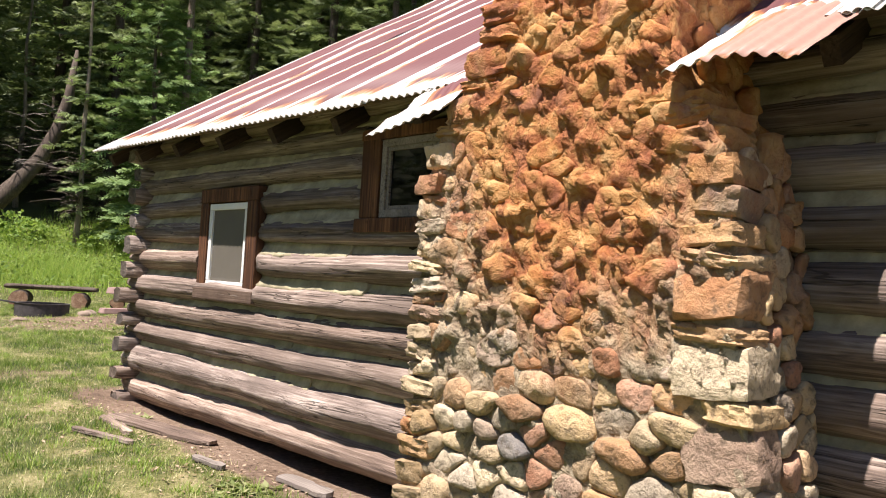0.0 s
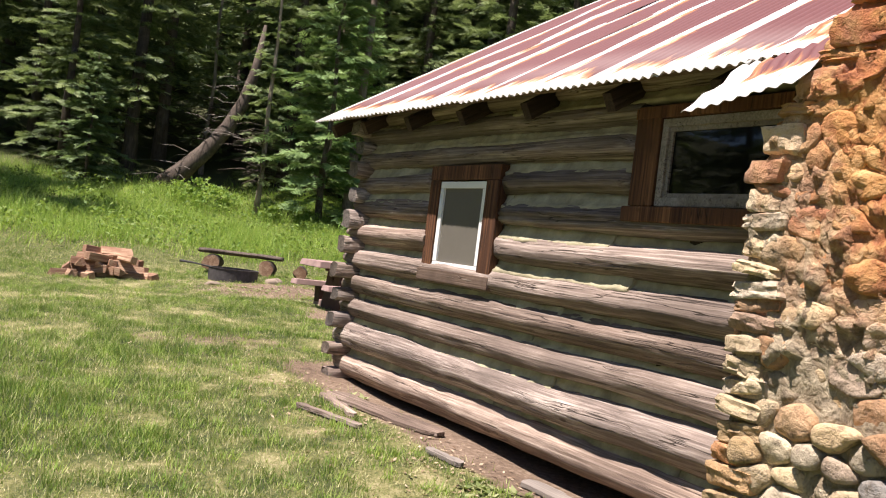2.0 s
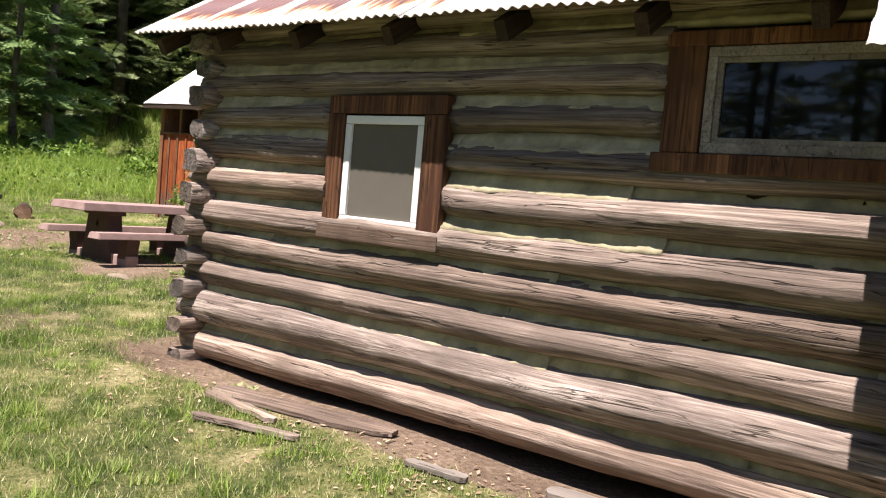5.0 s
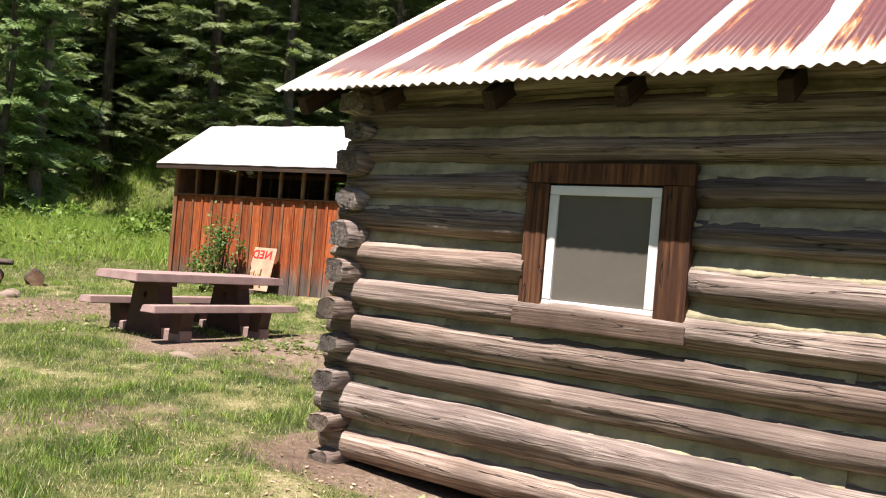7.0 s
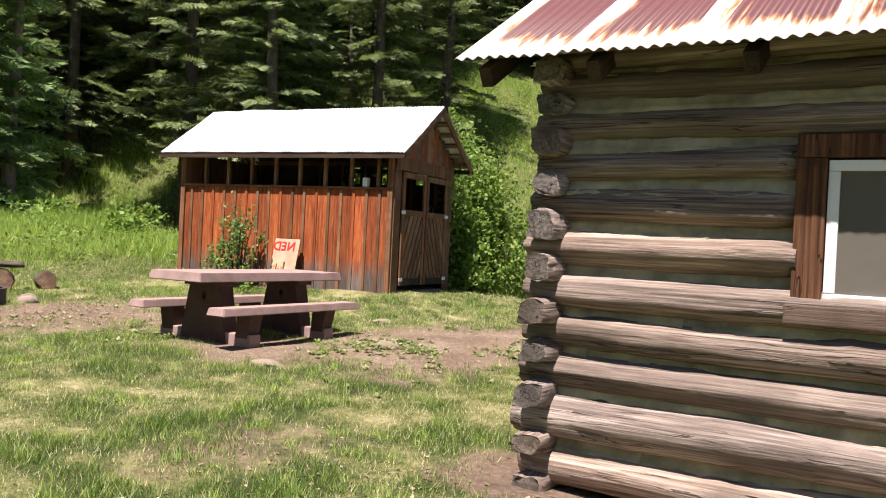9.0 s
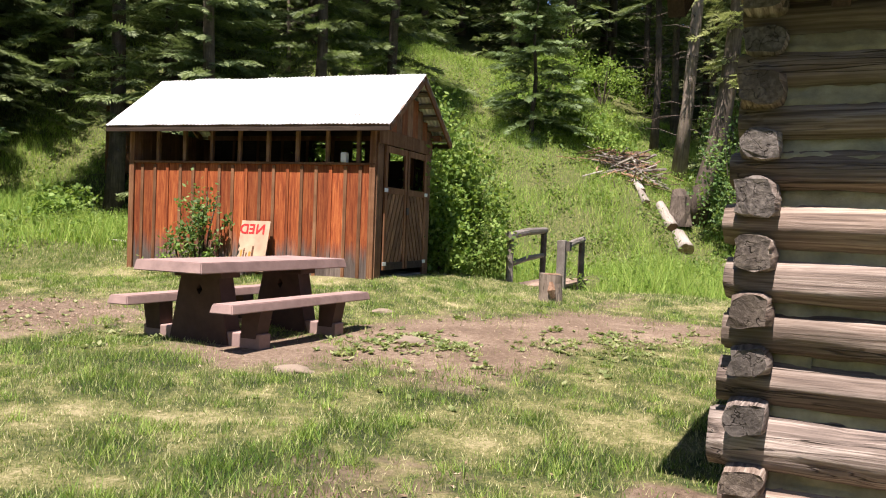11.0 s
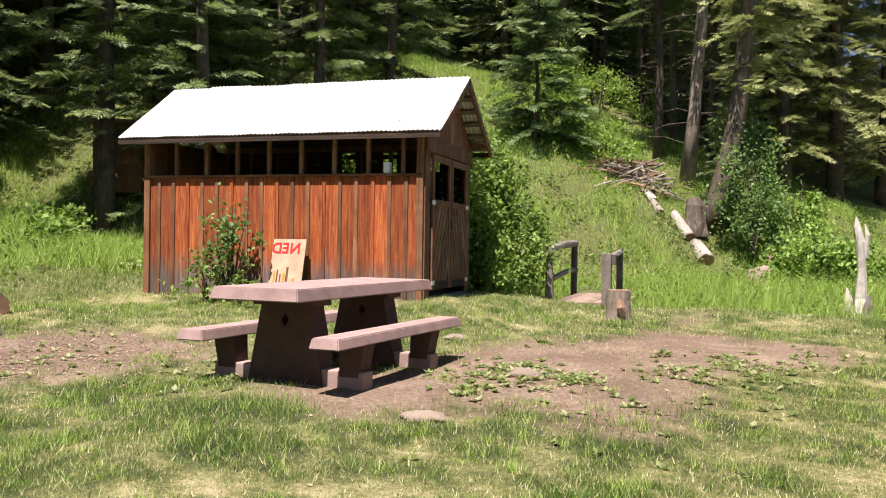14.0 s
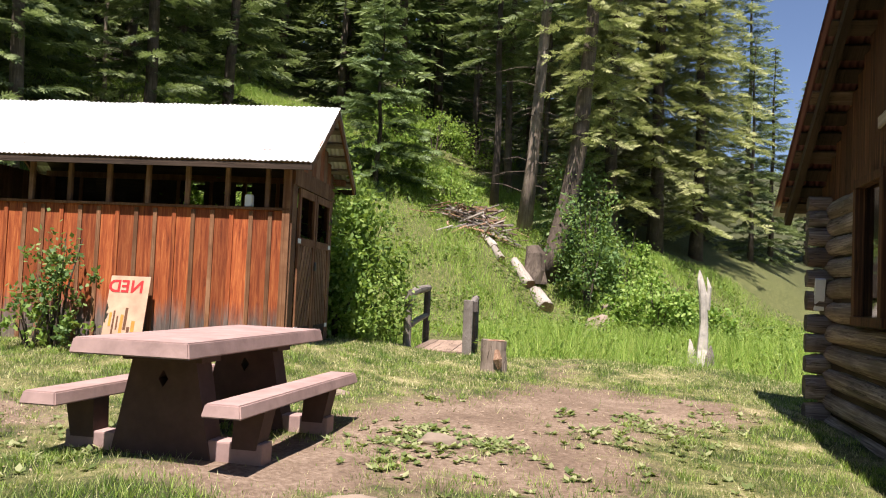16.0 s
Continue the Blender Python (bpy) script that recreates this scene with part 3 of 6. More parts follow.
cabin_wall = tagged(new("wall_south"), "weathered grey-brown log wall with pale clay chinking", "wall", kind="structure")


def spans(z, r, y0, y1, holes):
    out = [(y0, y1)]
    for a, b, lo, hi in holes:
        if z + r * 0.6 > lo and z - r * 0.6 < hi:
            nxt = []
            for s, e in out:
                if b <= s or a >= e:
                    nxt.append((s, e))
                else:
                    nxt += [(s, a)] * (a - s > 0.05) + [(b, e)] * (e - b > 0.05)
            out = nxt
    return out


def daub_mesh(length, top, foot, seed, out):
    """A strip of clay daub along world Y: steep above, lapping over the log below with a ragged lip."""
    n = max(4, int(length / 0.035))
    bm = bmesh.new()
    rows = []
    for i in range(n + 1):
        y = length * i / n
        w = noise.fractal(Vector((y * 3.0, seed, 0)), 0.7, 2.0, 3)
        lip = 0.018 * noise.fractal(Vector((y * 7.0, seed, 5)), 0.8, 2.0, 4)
        h = top - foot
        prof = ((0.03, top), (-0.035, top), (-0.045, top - 0.35 * h), (-0.056, top - 0.6 * h), (-0.068, foot + 0.24 * h), (-0.084, foot + 0.08 * h + lip), (-0.08, foot - 0.02), (0.03, foot - 0.02))
        row = []
        for k, (x, zz) in enumerate(prof):
            g = 0.014 * noise.fractal(Vector((y * 9, zz * 30, seed + k)), 0.7, 2.0, 3) if 0 < k < 6 else 0
            row.append(bm.verts.new((x + (out + 0.012 * w + g) * (0 < k < 6), y, zz + (0.012 * w if 3 < k < 6 else 0))))
        rows.append(row)
    for a, b in zip(rows, rows[1:]):
        for k in range(8):
            f = bm.faces.new((a[k], a[(k + 1) % 8], b[(k + 1) % 8], b[k]))
            f.smooth = True
    bm.faces.new(rows[0][::-1])
    bm.faces.new(rows[-1])
    bmesh.ops.recalc_face_normals(bm, faces=bm.faces[:])
    me = bpy.data.meshes.new("chinking")
    bm.to_mesh(me)
    bm.free()
    me.materials.append(CHINK)
    return me


rng = random.Random(4)
for i, (z, r) in enumerate(COURSES):
    for s, e in spans(z, r, BACK_Y, 8.1 + rng.uniform(-0.04, 0.04), WINDOWS):
        me = log_mesh(e - s, r * rng.uniform(0.85, 0.93) * (1.09 if i < 6 else 1), r * rng.uniform(0.82, 0.9) * (1.09 if i < 6 else 1), i * 3.7 + s, sides=30)
        me.transform(Matrix.Diagonal((1, 1.38, 1, 1)))
        child("log", me, cabin_wall, at=pose(WX, s, z, 0, 0, 90))
    # clay daub that fills the gap up to the next log, lying on the lower one
    if i + 1 < len(COURSES):
        z2, r2 = COURSES[i + 1]
        for s, e in spans((z + z2) / 2, 0.03, BACK_Y, 7.9, WINDOWS):
            p = s
            while p < e - 0.1:
                q = min(e, p + rng.uniform(1.2, 3.4))
                child("chinking", daub_mesh(q - p, z2 - r2 * 0.62, z + r * 0.55, i * 9.1 + p, rng.uniform(-0.012, 0.014)), cabin_wall, at=pose(WX, p, 0))
                p = q - 0.015
# solid core of the wall behind the logs, near black for the shade in the gaps
for k, (s, e, lo, hi) in enumerate([(BACK_Y, 3.35, 0.3, 2.5), (4.4, 5.86, 0.3, 2.5), (6.63, 7.95, 0.3, 2.5), (3.35, 4.4, 0.3, 1.9), (3.35, 4.4, 2.4, 2.5), (5.86, 6.63, 0.3, 1.33), (5.86, 6.63, 2.05, 2.5)]):
    part("wall_core", box(WX - 0.02, WX + 0.07, s, e, lo, hi), DARK_WOOD, cabin_wall)

gable_wall = tagged(new("wall_east"), "shaded log gable wall with interlocked corner ends", "wall", kind="structure")
GABLE_WINDOW = (8.0, 8.95, 1.42, 2.6)
gz = [0.26] + [(COURSES[i][0] + COURSES[i + 1][0]) / 2 for i in range(len(COURSES) - 1)] + [2.5]
for i, z in enumerate(gz):
    r = 0.108
    x0 = 3.075 + rng.uniform(-0.03, 0.05) + 0.06 * (z > 1.9)
    for s, e in spans(z, r, x0, FAR_X + 0.24 + rng.uniform(-0.05, 0.05), [GABLE_WINDOW]):
        me = log_mesh(e - s, r * rng.uniform(0.92, 1.05), r * rng.uniform(0.95, 1.02), 200 + i * 2.3 + s)
        if s < 3.4:
            hew = rng.uniform(0.58, 0.76)
            for v in me.vertices:
                f = max(0.0, min(1.0, (0.42 - v.co.x) / 0.2))
                # squared with an axe
                m_ = max(abs(v.co.y), abs(v.co.z), 1e-6)
                sq = 1 + 0.75 * f * (math.hypot(v.co.y, v.co.z) / m_ - 1) if m_ > 1e-4 else 1
                v.co.z *= (1 - (1 - hew) * f) * sq
                v.co.y *= (1 - 0.2 * f) * sq
                v.co.x += f * v.co.z * rng.uniform(-0.15, 0.15)
        child("log", me, gable_wall, at=pose(s, GY0, z))
# gable core, near black to deepen the shade between the logs
for s, e, lo, hi in [(WX, 8.05, 0.2, 2.5), (8.9, FAR_X, 0.2, 2.5), (8.05, 8.9, 0.2, 1.45), (8.05, 8.9, 2.55, 2.62)]:
    part("wall_core", box(s, e, GY0 - 0.06, GY0 + 0.03, lo, hi), DARK_WOOD, gable_wall)
# unseen walls that close the cabin
part("wall_north", box(FAR_X - 0.1, FAR_X + 0.1, BACK_Y, GY0, 0.2, 2.55), LOG)
part("wall_west", box(WX, FAR_X, BACK_Y - 0.1, BACK_Y + 0.1, 0.2, 2.55), LOG)
for n in ("wall_north", "wall_west"):
    tagged(bpy.data.objects[n], "plain weathered log wall of the cabin", "wall", kind="structure")
for i, (z, r) in enumerate(COURSES):
    child("log", log_mesh(0.55, r, r, 400 + i), bpy.data.objects["wall_north"], at=pose(FAR_X, 7.7, z, 0, 0, 90))
part("floor", box(WX, FAR_X, BACK_Y, GY0, 0.3, 0.36), DARK_WOOD)
tagged(bpy.data.objects["floor"], "dark plank floor inside the cabin", "floor", kind="structure")

# vertical boards of the gable above the logs
for k in range(34):
    x = 3.6 + k * 0.21
    zt = EAVE_Z + 0.6167 * ((x + 0.1 - EAVE_X) if x < RIDGE_X else (2 * RIDGE_X - EAVE_X - x - 0.1)) - 0.12
    if zt > 2.68:
        part("board", box(x, x + 0.205, GY0 + 0.02, GY0 + 0.05, 2.6, zt), TRIM, gable_wall)

# roof
roof = tagged(new("roof"), "rust-red corrugated iron roof with bright worn edges", "roof", kind="structure")
slope = Vector((RIDGE_X - EAVE_X, 0, RIDGE_Z - EAVE_Z))
SL = slope.length
W = 0.62
y = RAKE_Y
k = 0
while y > BACK_Y - 0.4:
    me = corrugated(W + 0.035, SL, seed=k)
    if not (y - W < 2.98 and y > 1.86):
        child("roof_sheet", me, roof, at=frame_axes((EAVE_X, y, EAVE_Z + 0.012 + 0.003 * (k % 2)), (0, -1, 0), slope))
    else:
        # sheets that the chimney passes through start above it
        child("roof_sheet", corrugated(W + 0.035, SL - 0.62, seed=k), roof, at=frame_axes(Vector((EAVE_X, y, EAVE_Z + 0.012)) + slope.normalized() * 0.62, (0, -1, 0), slope))
    back = Vector((2 * RIDGE_X - EAVE_X, y, EAVE_Z + 0.012 + 0.003 * (k % 2)))
    child("roof_sheet", me, roof, at=frame_axes(back + Vector((0, -W, 0)), (0, 1, 0), (-slope.x, 0, slope.z)))
    y -= W
    k += 1
# eave pieces beside the chimney
child("roof_sheet", corrugated(0.3, 0.66, seed=50), roof, at=frame_axes((EAVE_X, 3.5, EAVE_Z + 0.02), (0, -1, 0), slope))
child("roof_sheet", corrugated(0.75, 0.66, seed=51), roof, at=frame_axes((EAVE_X, 1.98, EAVE_Z + 0.02), (0, -1, 0), slope))
# rafters and boards under the sheets
nrm = Vector((-slope.z, 0, slope.x)).normalized()
for i in range(15):
    yy = RAKE_Y - 0.12 if i == 0 else 7.68 - (i - 1) * 0.78
    for sgn in (1, -1):
        ax = Vector((slope.x * sgn, 0, slope.z))
        ex = EAVE_X + 0.1 if sgn > 0 else 2 * RIDGE_X - EAVE_X - 0.1
        bm = box(0, SL - 0.1 if not 1.85 < yy < 2.9 or sgn < 0 else 0.001, -0.035, 0.035, -0.16, -0.05)
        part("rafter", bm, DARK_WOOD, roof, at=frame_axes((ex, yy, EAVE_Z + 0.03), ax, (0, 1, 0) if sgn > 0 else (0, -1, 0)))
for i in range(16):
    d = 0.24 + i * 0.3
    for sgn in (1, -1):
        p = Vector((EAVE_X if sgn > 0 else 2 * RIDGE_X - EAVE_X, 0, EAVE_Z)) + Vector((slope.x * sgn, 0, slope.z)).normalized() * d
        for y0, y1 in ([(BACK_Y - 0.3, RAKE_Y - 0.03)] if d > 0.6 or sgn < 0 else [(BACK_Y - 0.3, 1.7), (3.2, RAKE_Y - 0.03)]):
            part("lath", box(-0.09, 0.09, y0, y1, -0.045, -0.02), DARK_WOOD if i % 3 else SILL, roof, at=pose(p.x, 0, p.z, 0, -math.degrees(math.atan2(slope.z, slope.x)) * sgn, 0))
# unseen dark decking, added to keep daylight out of the loft
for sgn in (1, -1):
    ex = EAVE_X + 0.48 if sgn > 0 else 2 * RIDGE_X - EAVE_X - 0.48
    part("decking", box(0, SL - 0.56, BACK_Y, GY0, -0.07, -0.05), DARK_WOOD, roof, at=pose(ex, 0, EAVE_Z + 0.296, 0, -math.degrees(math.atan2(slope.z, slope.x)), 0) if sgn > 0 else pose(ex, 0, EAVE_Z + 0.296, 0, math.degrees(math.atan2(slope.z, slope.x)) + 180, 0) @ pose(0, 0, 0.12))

# small sheets that shed water beside the chimney
child("eave_flap", corrugated(0.56, 0.5, seed=60, amp=0.006), roof, "bent pale corrugated flap beside the chimney", frame_axes((2.5, 3.47, 2.238), (0.02, -0.52, 0.08), (0.42, 0.0, 0.31)))
child("eave_flap", corrugated(0.5, 0.62, seed=61, sag=0.03, mat=FLAP_SHEET), roof, "bent rusty corrugated flap beside the chimney", frame_axes((2.53, 1.79, 2.335), (0, -1, -0.05), (0.53, 0.03, 0.31)))

# the eave sinks a little towards the chimney
roof.matrix_basis = pose(0, RAKE_Y, EAVE_Z, 0.55, 0, 0) @ pose(0, -RAKE_Y, -EAVE_Z)
# windows of the long wall
win = tagged(new("window_1"), "small white-framed window with grey insect screen in brown trim", "window", kind="structure")
part("trim", box(3.222, 3.3, 6.575, 6.71, 1.31, 2.03, 0.006), TRIM, win)
part("trim", box(3.222, 3.3, 5.775, 5.935, 1.31, 2.03, 0.006), TRIM, win)
part("trim", box(3.219, 3.3, 5.775, 6.71, 2.032, 2.14, 0.006), TRIM, win)
part("window_sill", box(3.205, 3.32, 5.76, 6.735, 1.25, 1.342, 0.008), SILL, win)
for a in ((5.94, 6.57, 1.97, 2.02), (5.94, 6.57, 1.352, 1.402), (5.94, 5.99, 1.404, 1.968), (6.52, 6.57, 1.404, 1.968)):
    part("window_frame", box(3.235, 3.28, *a, 0.004), WHITE_PAINT, win)
part("pane", box(3.253, 3.258, 5.985, 6.525, 1.4, 1.972), SCREEN, win, "grey insect screen")
part("jamb", box(3.28, 3.46, 5.78, 6.7, 1.28, 1.33), SILL, win)

big = tagged(new("window_2"), "wide dark-paned window with weathered frame in brown trim", "window", kind="structure")
part("trim", box(3.222, 3.3, 4.305, 4.49, 1.87, 2.43, 0.006), TRIM, big)
part("trim", box(3.219, 3.3, 3.24, 4.5, 2.36, 2.43, 0.006), TRIM, big)
part("trim", box(3.222, 3.3, 3.24, 3.38, 1.87, 2.36, 0.006), TRIM, big)
part("window_sill", box(3.212, 3.32, 3.2, 4.53, 1.78, 1.868, 0.008), TRIM, big)
for a in ((3.385, 4.3, 2.31, 2.355), (3.385, 4.3, 1.872, 1.92), (3.385, 3.43, 1.92, 2.31), (4.255, 4.3, 1.92, 2.31)):
    part("window_frame", box(3.235, 3.29, *a, 0.004), GREY_WOOD, big)
for a in ((3.43, 4.255, 2.285, 2.31), (3.43, 4.255, 1.92, 1.945), (3.43, 3.455, 1.945, 2.285), (4.228, 4.255, 1.945, 2.285)):
    part("sash", box(3.25, 3.285, *a, 0.003), GREY_WOOD, big)
part("pane", box(3.265, 3.27, 3.45, 4.235, 1.94, 2.29), GLASS, big, "dark window glass")

gwin = tagged(new("window_3"), "shuttered dark window in the shaded gable", "window", kind="structure")
for a in ((8.0, 8.1, 1.42, 2.58), (8.85, 8.95, 1.42, 2.58), (8.0, 8.95, 2.582, 2.66), (7.97, 8.98, 1.34, 1.418)):
    part("trim", box(a[0], a[1], GY0 - 0.05, GY0 + 0.15, a[2], a[3], 0.005), TRIM, gwin)
part("pane", box(8.1, 8.85, GY0 + 0.06, GY0 + 0.07, 1.42, 2.58), GLASS, gwin, "dark window glass")

# pale strips of wood nailed to the gable
part("nailed_stick", box(-0.03, 0.03, -0.05, 0.05, -0.17, 0.17, 0.006), WHITE_PAINT, None, at=pose(10.2, GY0 + 0.165, 1.62, 0, -14, 0))
tagged(bpy.data.objects["nailed_stick"], "short white board nailed to the log gable", "stick")
part("nailed_board", box(-0.3, 0.3, -0.012, 0.012, -0.05, 0.05, 0.004), PALE_WOOD, None, at=pose(8.15, GY0 + 0.07, 3.12, 0, 4, 0))
tagged(bpy.data.objects["nailed_board"], "bleached short board nailed to the gable boards", "board")

# ---- stone chimney ----


def lerp_table(z, table):
    for (z0, v0), (z1, v1) in zip(table, table[1:]):
        if z <= z1:
            return v0 + (v1 - v0) * max(0, (z - z0) / (z1 - z0))
    return table[-1][1]


CH_LEFT = [(-0.3, 3.2), (0.6, 3.17), (1.85, 3.16), (2.1, 3.11), (2.25, 3.0), (2.4, 2.89), (2.65, 2.76), (6, 2.7)]
CH_RIGHT = [(-0.3, 1.31), (0.6, 1.35), (1.0, 1.41), (1.3, 1.46), (1.85, 1.51), (2.1, 1.59), (2.35, 1.75), (2.75, 1.8), (6, 1.82)]
CH_X0, CH_X1, CH_TOP = 2.63, 3.3, 5.6
SPLAY = 0.1        # how much the flank turned to the door end narrows towards the wall
chimney = tagged(new("chimney"), "fieldstone chimney stained orange, with rough crumbling mortar", "chimney")
chimney.location = (2.95, 2.3, 0)
off = Matrix.Translation((-2.95, -2.3, 0))
bm = bmesh.new()
levels = np.concatenate([np.arange(-0.2, 2.9, 0.022), np.arange(2.9, CH_TOP + 0.01, 0.1)])
rows_ = []
for z in levels:
    l, r_ = lerp_table(z, CH_LEFT) - 0.04, lerp_table(z, CH_RIGHT) + 0.04
    back = CH_X1 if z < 2.5 else 3.42
    ring = [(CH_X0, r_ + (l - r_) * t) for t in np.linspace(0, 1, 84)] + [(CH_X0 + (back - CH_X0) * t, l) for t in np.linspace(0.12, 1, 7)] + [(back, r_ + (l - r_) * t) for t in np.linspace(0.9, 0.2, 4)] + [(CH_X0 + (back - CH_X0) * t, r_ + SPLAY * t * (z < 2.5)) for t in np.linspace(1, 0.06, 22)]
    vs = []
    for x, y in ring:
        q = Vector((x * 6, y * 6, z * 7))
        d = (0.03 + 0.025 * (z > 1.2)) * noise.fractal(q, 0.5, 2.1, 6) + 0.012 * (0.5 - noise.cell(q * 1.7 + Vector((0.4, 0.4, 0.4)) * noise.noise(q * 2)))
        vs.append(bm.verts.new((x - abs(d) * (x < 2.7) + d * 0.4 + 0.006 * (x < 2.7) * (z < 1.2), y + d * (x >= 2.64) * 0.6, z)))
    rows_.append(vs)
for a, b in zip(rows_, rows_[1:]):
    for k in range(len(a)):
        bm.faces.new((a[k], a[(k + 1) % len(a)], b[(k + 1) % len(a)], b[k]))
bm.faces.new(rows_[-1])
bmesh.ops.recalc_face_normals(bm, faces=bm.faces[:])
bm.transform(off)
part("mortar_core", bm, RUSTY_MORTAR, chimney, "rough orange-stained mortar", smooth=True)


def voronoi_cells(pts, lo, hi):
    cells = []
    for i, p in enumerate(pts):
        poly = [np.array(c, float) for c in ((lo[0], lo[1]), (hi[0], lo[1]), (hi[0], hi[1]), (lo[0], hi[1]))]
        d = np.hypot(*(pts - p).T)
        for j in np.argsort(d)[1:18]:
            n = pts[j] - p
            c = (pts[j] + p) / 2 @ n
            out = []
            for a, b in zip(poly, poly[1:] + poly[:1]):
                da, db = a @ n - c, b @ n - c
                if da <= 0:
                    out.append(a)
                if da * db < 0:
                    out.append(a + (b - a) * da / (da - db))
            poly = out
            if len(poly) < 3:
                break
        if len(poly) >= 3:
            cells.append((p, np.array(poly)))
    return cells


def scatter(rs, w, h, size, aspect):
    """Points spread over w x h with uneven spacing; size(u, v) gives the local spacing."""
    pts = []
    for _ in range(6000):
        p = np.array((rs.uniform(0, w), rs.uniform(0, h)))
        s = size(*p) * rs.choice([0.5, 0.72, 1.0, 1.45], p=[0.3, 0.3, 0.25, 0.15])
        if all(np.hypot((p[0] - q[0]) / aspect, p[1] - q[1]) > s * 0.5 + t * 0.42 for q, t in pts):
            pts.append((p, s))
    return np.array([p for p, _ in pts])


def stone_mesh(poly, depth, rs, rugged=0.045):
    """A weathered stone over a flat outline: local X and Y in the face, Z outwards."""
    c = poly.mean(0)
    pts = poly - c
    # blunt the corners of the outline, more or less evenly spaced
    for cut in (rs.uniform(0.12, 0.24), 0.2):
        if cut == 0.2 and rs.rand() < 0.55:
            break
        nxt = np.roll(pts, -1, 0)
        pts = np.stack([pts * (1 - cut) + nxt * cut, pts * cut + nxt * (1 - cut)], 1).reshape(-1, 2)
    seg = np.hypot(*(np.roll(pts, -1, 0) - pts).T)
    run = np.concatenate([[0], np.cumsum(seg)])
    loop = np.concatenate([pts, pts[:1]])
    n = 16
    at_ = np.linspace(0, run[-1], n, endpoint=False)
    pts = np.stack([np.interp(at_, run, loop[:, k]) for k in (0, 1)], 1)
    r = np.hypot(*pts.T)
    pts = pts * np.maximum(0.4, (r - rs.uniform(0.001, 0.006)) / r)[:, None]
    off3 = Vector(rs.uniform(-50, 50, 3))
    tilt = rs.uniform(-0.16, 0.16, 2)
    size_ = np.hypot(*np.ptp(pts, axis=0))
    facet = [(rs.uniform(0, 2 * np.pi), rs.uniform(0.16, 0.36) * size_, rs.uniform(0.2, 0.6)) for _ in range(2)]
    V, F = [], []
    rings = ((0.94, -0.7), (1.0, -0.1), (1.0, 0.45), (0.93, 0.8), (0.78, 0.97), (0.45, 1.04))
    for s, h in rings + ((0.0, 1.05),):
        for x, y in (pts if s else pts[:1]):
            x, y = x * s, y * s
            q = Vector((x, y, h * depth)) * 14 + off3
            w = rugged * size_ * noise.fractal(q, 0.6, 2.1, 4)
            z = depth * h
            if h > 0:
                z += (tilt[0] * x + tilt[1] * y) * h + w * min(1, depth / 0.035) * h
                # chipped facets
                for az, far, drop in facet:
                    z -= max(0, x * math.cos(az) + y * math.sin(az) - far) * drop
            k = 1 + 0.5 * noise.noise(q * 0.5) * 0.22
            V.append((x * k, y * k, z))
    for k in range(len(rings) - 1):
        for i in range(n):
            j = (i + 1) % n
            F.append((k * n + i, k * n + j, (k + 1) * n + j, (k + 1) * n + i))
    k = len(rings) - 1
    me = bpy.data.meshes.new("stone")
    me.from_pydata(V, [], F + [(k * n + i, k * n + (i + 1) % n, (k + 1) * n) for i in range(n)])
    me.materials.append(STONE)
    me.polygons.foreach_set("use_smooth", [True] * len(me.polygons))
    me.update()
    return me, c


def block_stone(sx_, sy_, sz_, rs):
    """A rough squared stone round the origin, for the corners."""
    bm = bmesh.new()
    bmesh.ops.create_cube(bm, size=2)
    bmesh.ops.subdivide_edges(bm, edges=bm.edges[:], cuts=6, use_grid_fill=True)
    e = rs.uniform(7.0, 18.0)
    o = Vector(rs.uniform(-50, 50, 3))
    skew = rs.uniform(-0.2, 0.2, 3)
    for v in bm.verts:
        p = v.co.copy()
        p /= (abs(p.x) ** e + abs(p.y) ** e + abs(p.z) ** e) ** (1 / e)
        k = 1 + 0.1 * noise.fractal(p * 1.6 + o, 0.6, 2.1, 5)
        x, y, z = p.x * sx_ / 2 * k, p.y * sy_ / 2 * k, p.z * sz_ / 2 * (1 + 0.13 * noise.fractal(p * 1.2 - o, 0.7, 2.0, 3))
        v.co = (x + skew[0] * z, y + skew[1] * z, z + skew[2] * y * 0.5)
    me = bpy.data.meshes.new("stone")
    bm.to_mesh(me)
    bm.free()
    me.materials.append(STONE)
    me.polygons.foreach_set("use_smooth", [True] * len(me.polygons))
    me.set_sharp_from_angle(angle=radians(38))
    return me


rs = np.random.RandomState(11)


def lay_stones(w, h, size, aspect, place, depth, skip, joined=None):
    pts = scatter(rs, w, h, size, aspect)
    squash = np.array((aspect, 1.0))
    for p, poly in voronoi_cells(pts / squash, (0, 0), (w / aspect, h)):
        p, poly = p * squash, poly * squash
        if rs.rand() < skip(*p):
            continue
        c = poly.mean(0)
        span = np.ptp(poly, axis=0).min()
        m, local = place(c), (poly - c)
        me, _ = stone_mesh(local, depth(*p) * (0.5 + 2.6 * span) * rs.uniform(0.5, 1.4), rs, 0.045 if p[1] < 1.2 else 0.12)
        if joined is None:
            child("stone", me, chimney, at=off @ m)
        else:
            me.transform(off @ m)
            joined.from_mesh(me)
            bpy.data.meshes.remove(me)


def front(c):
    z = c[1] - 0.1
    l, r_ = lerp_table(z, CH_LEFT), lerp_table(z, CH_RIGHT)
    y = l + (r_ - l) * c[0] / 1.8
    return frame_axes((CH_X0 - 0.01 + rs.uniform(0.0, 0.03), y, z), (0, -1, 0), (0, 0, 1))


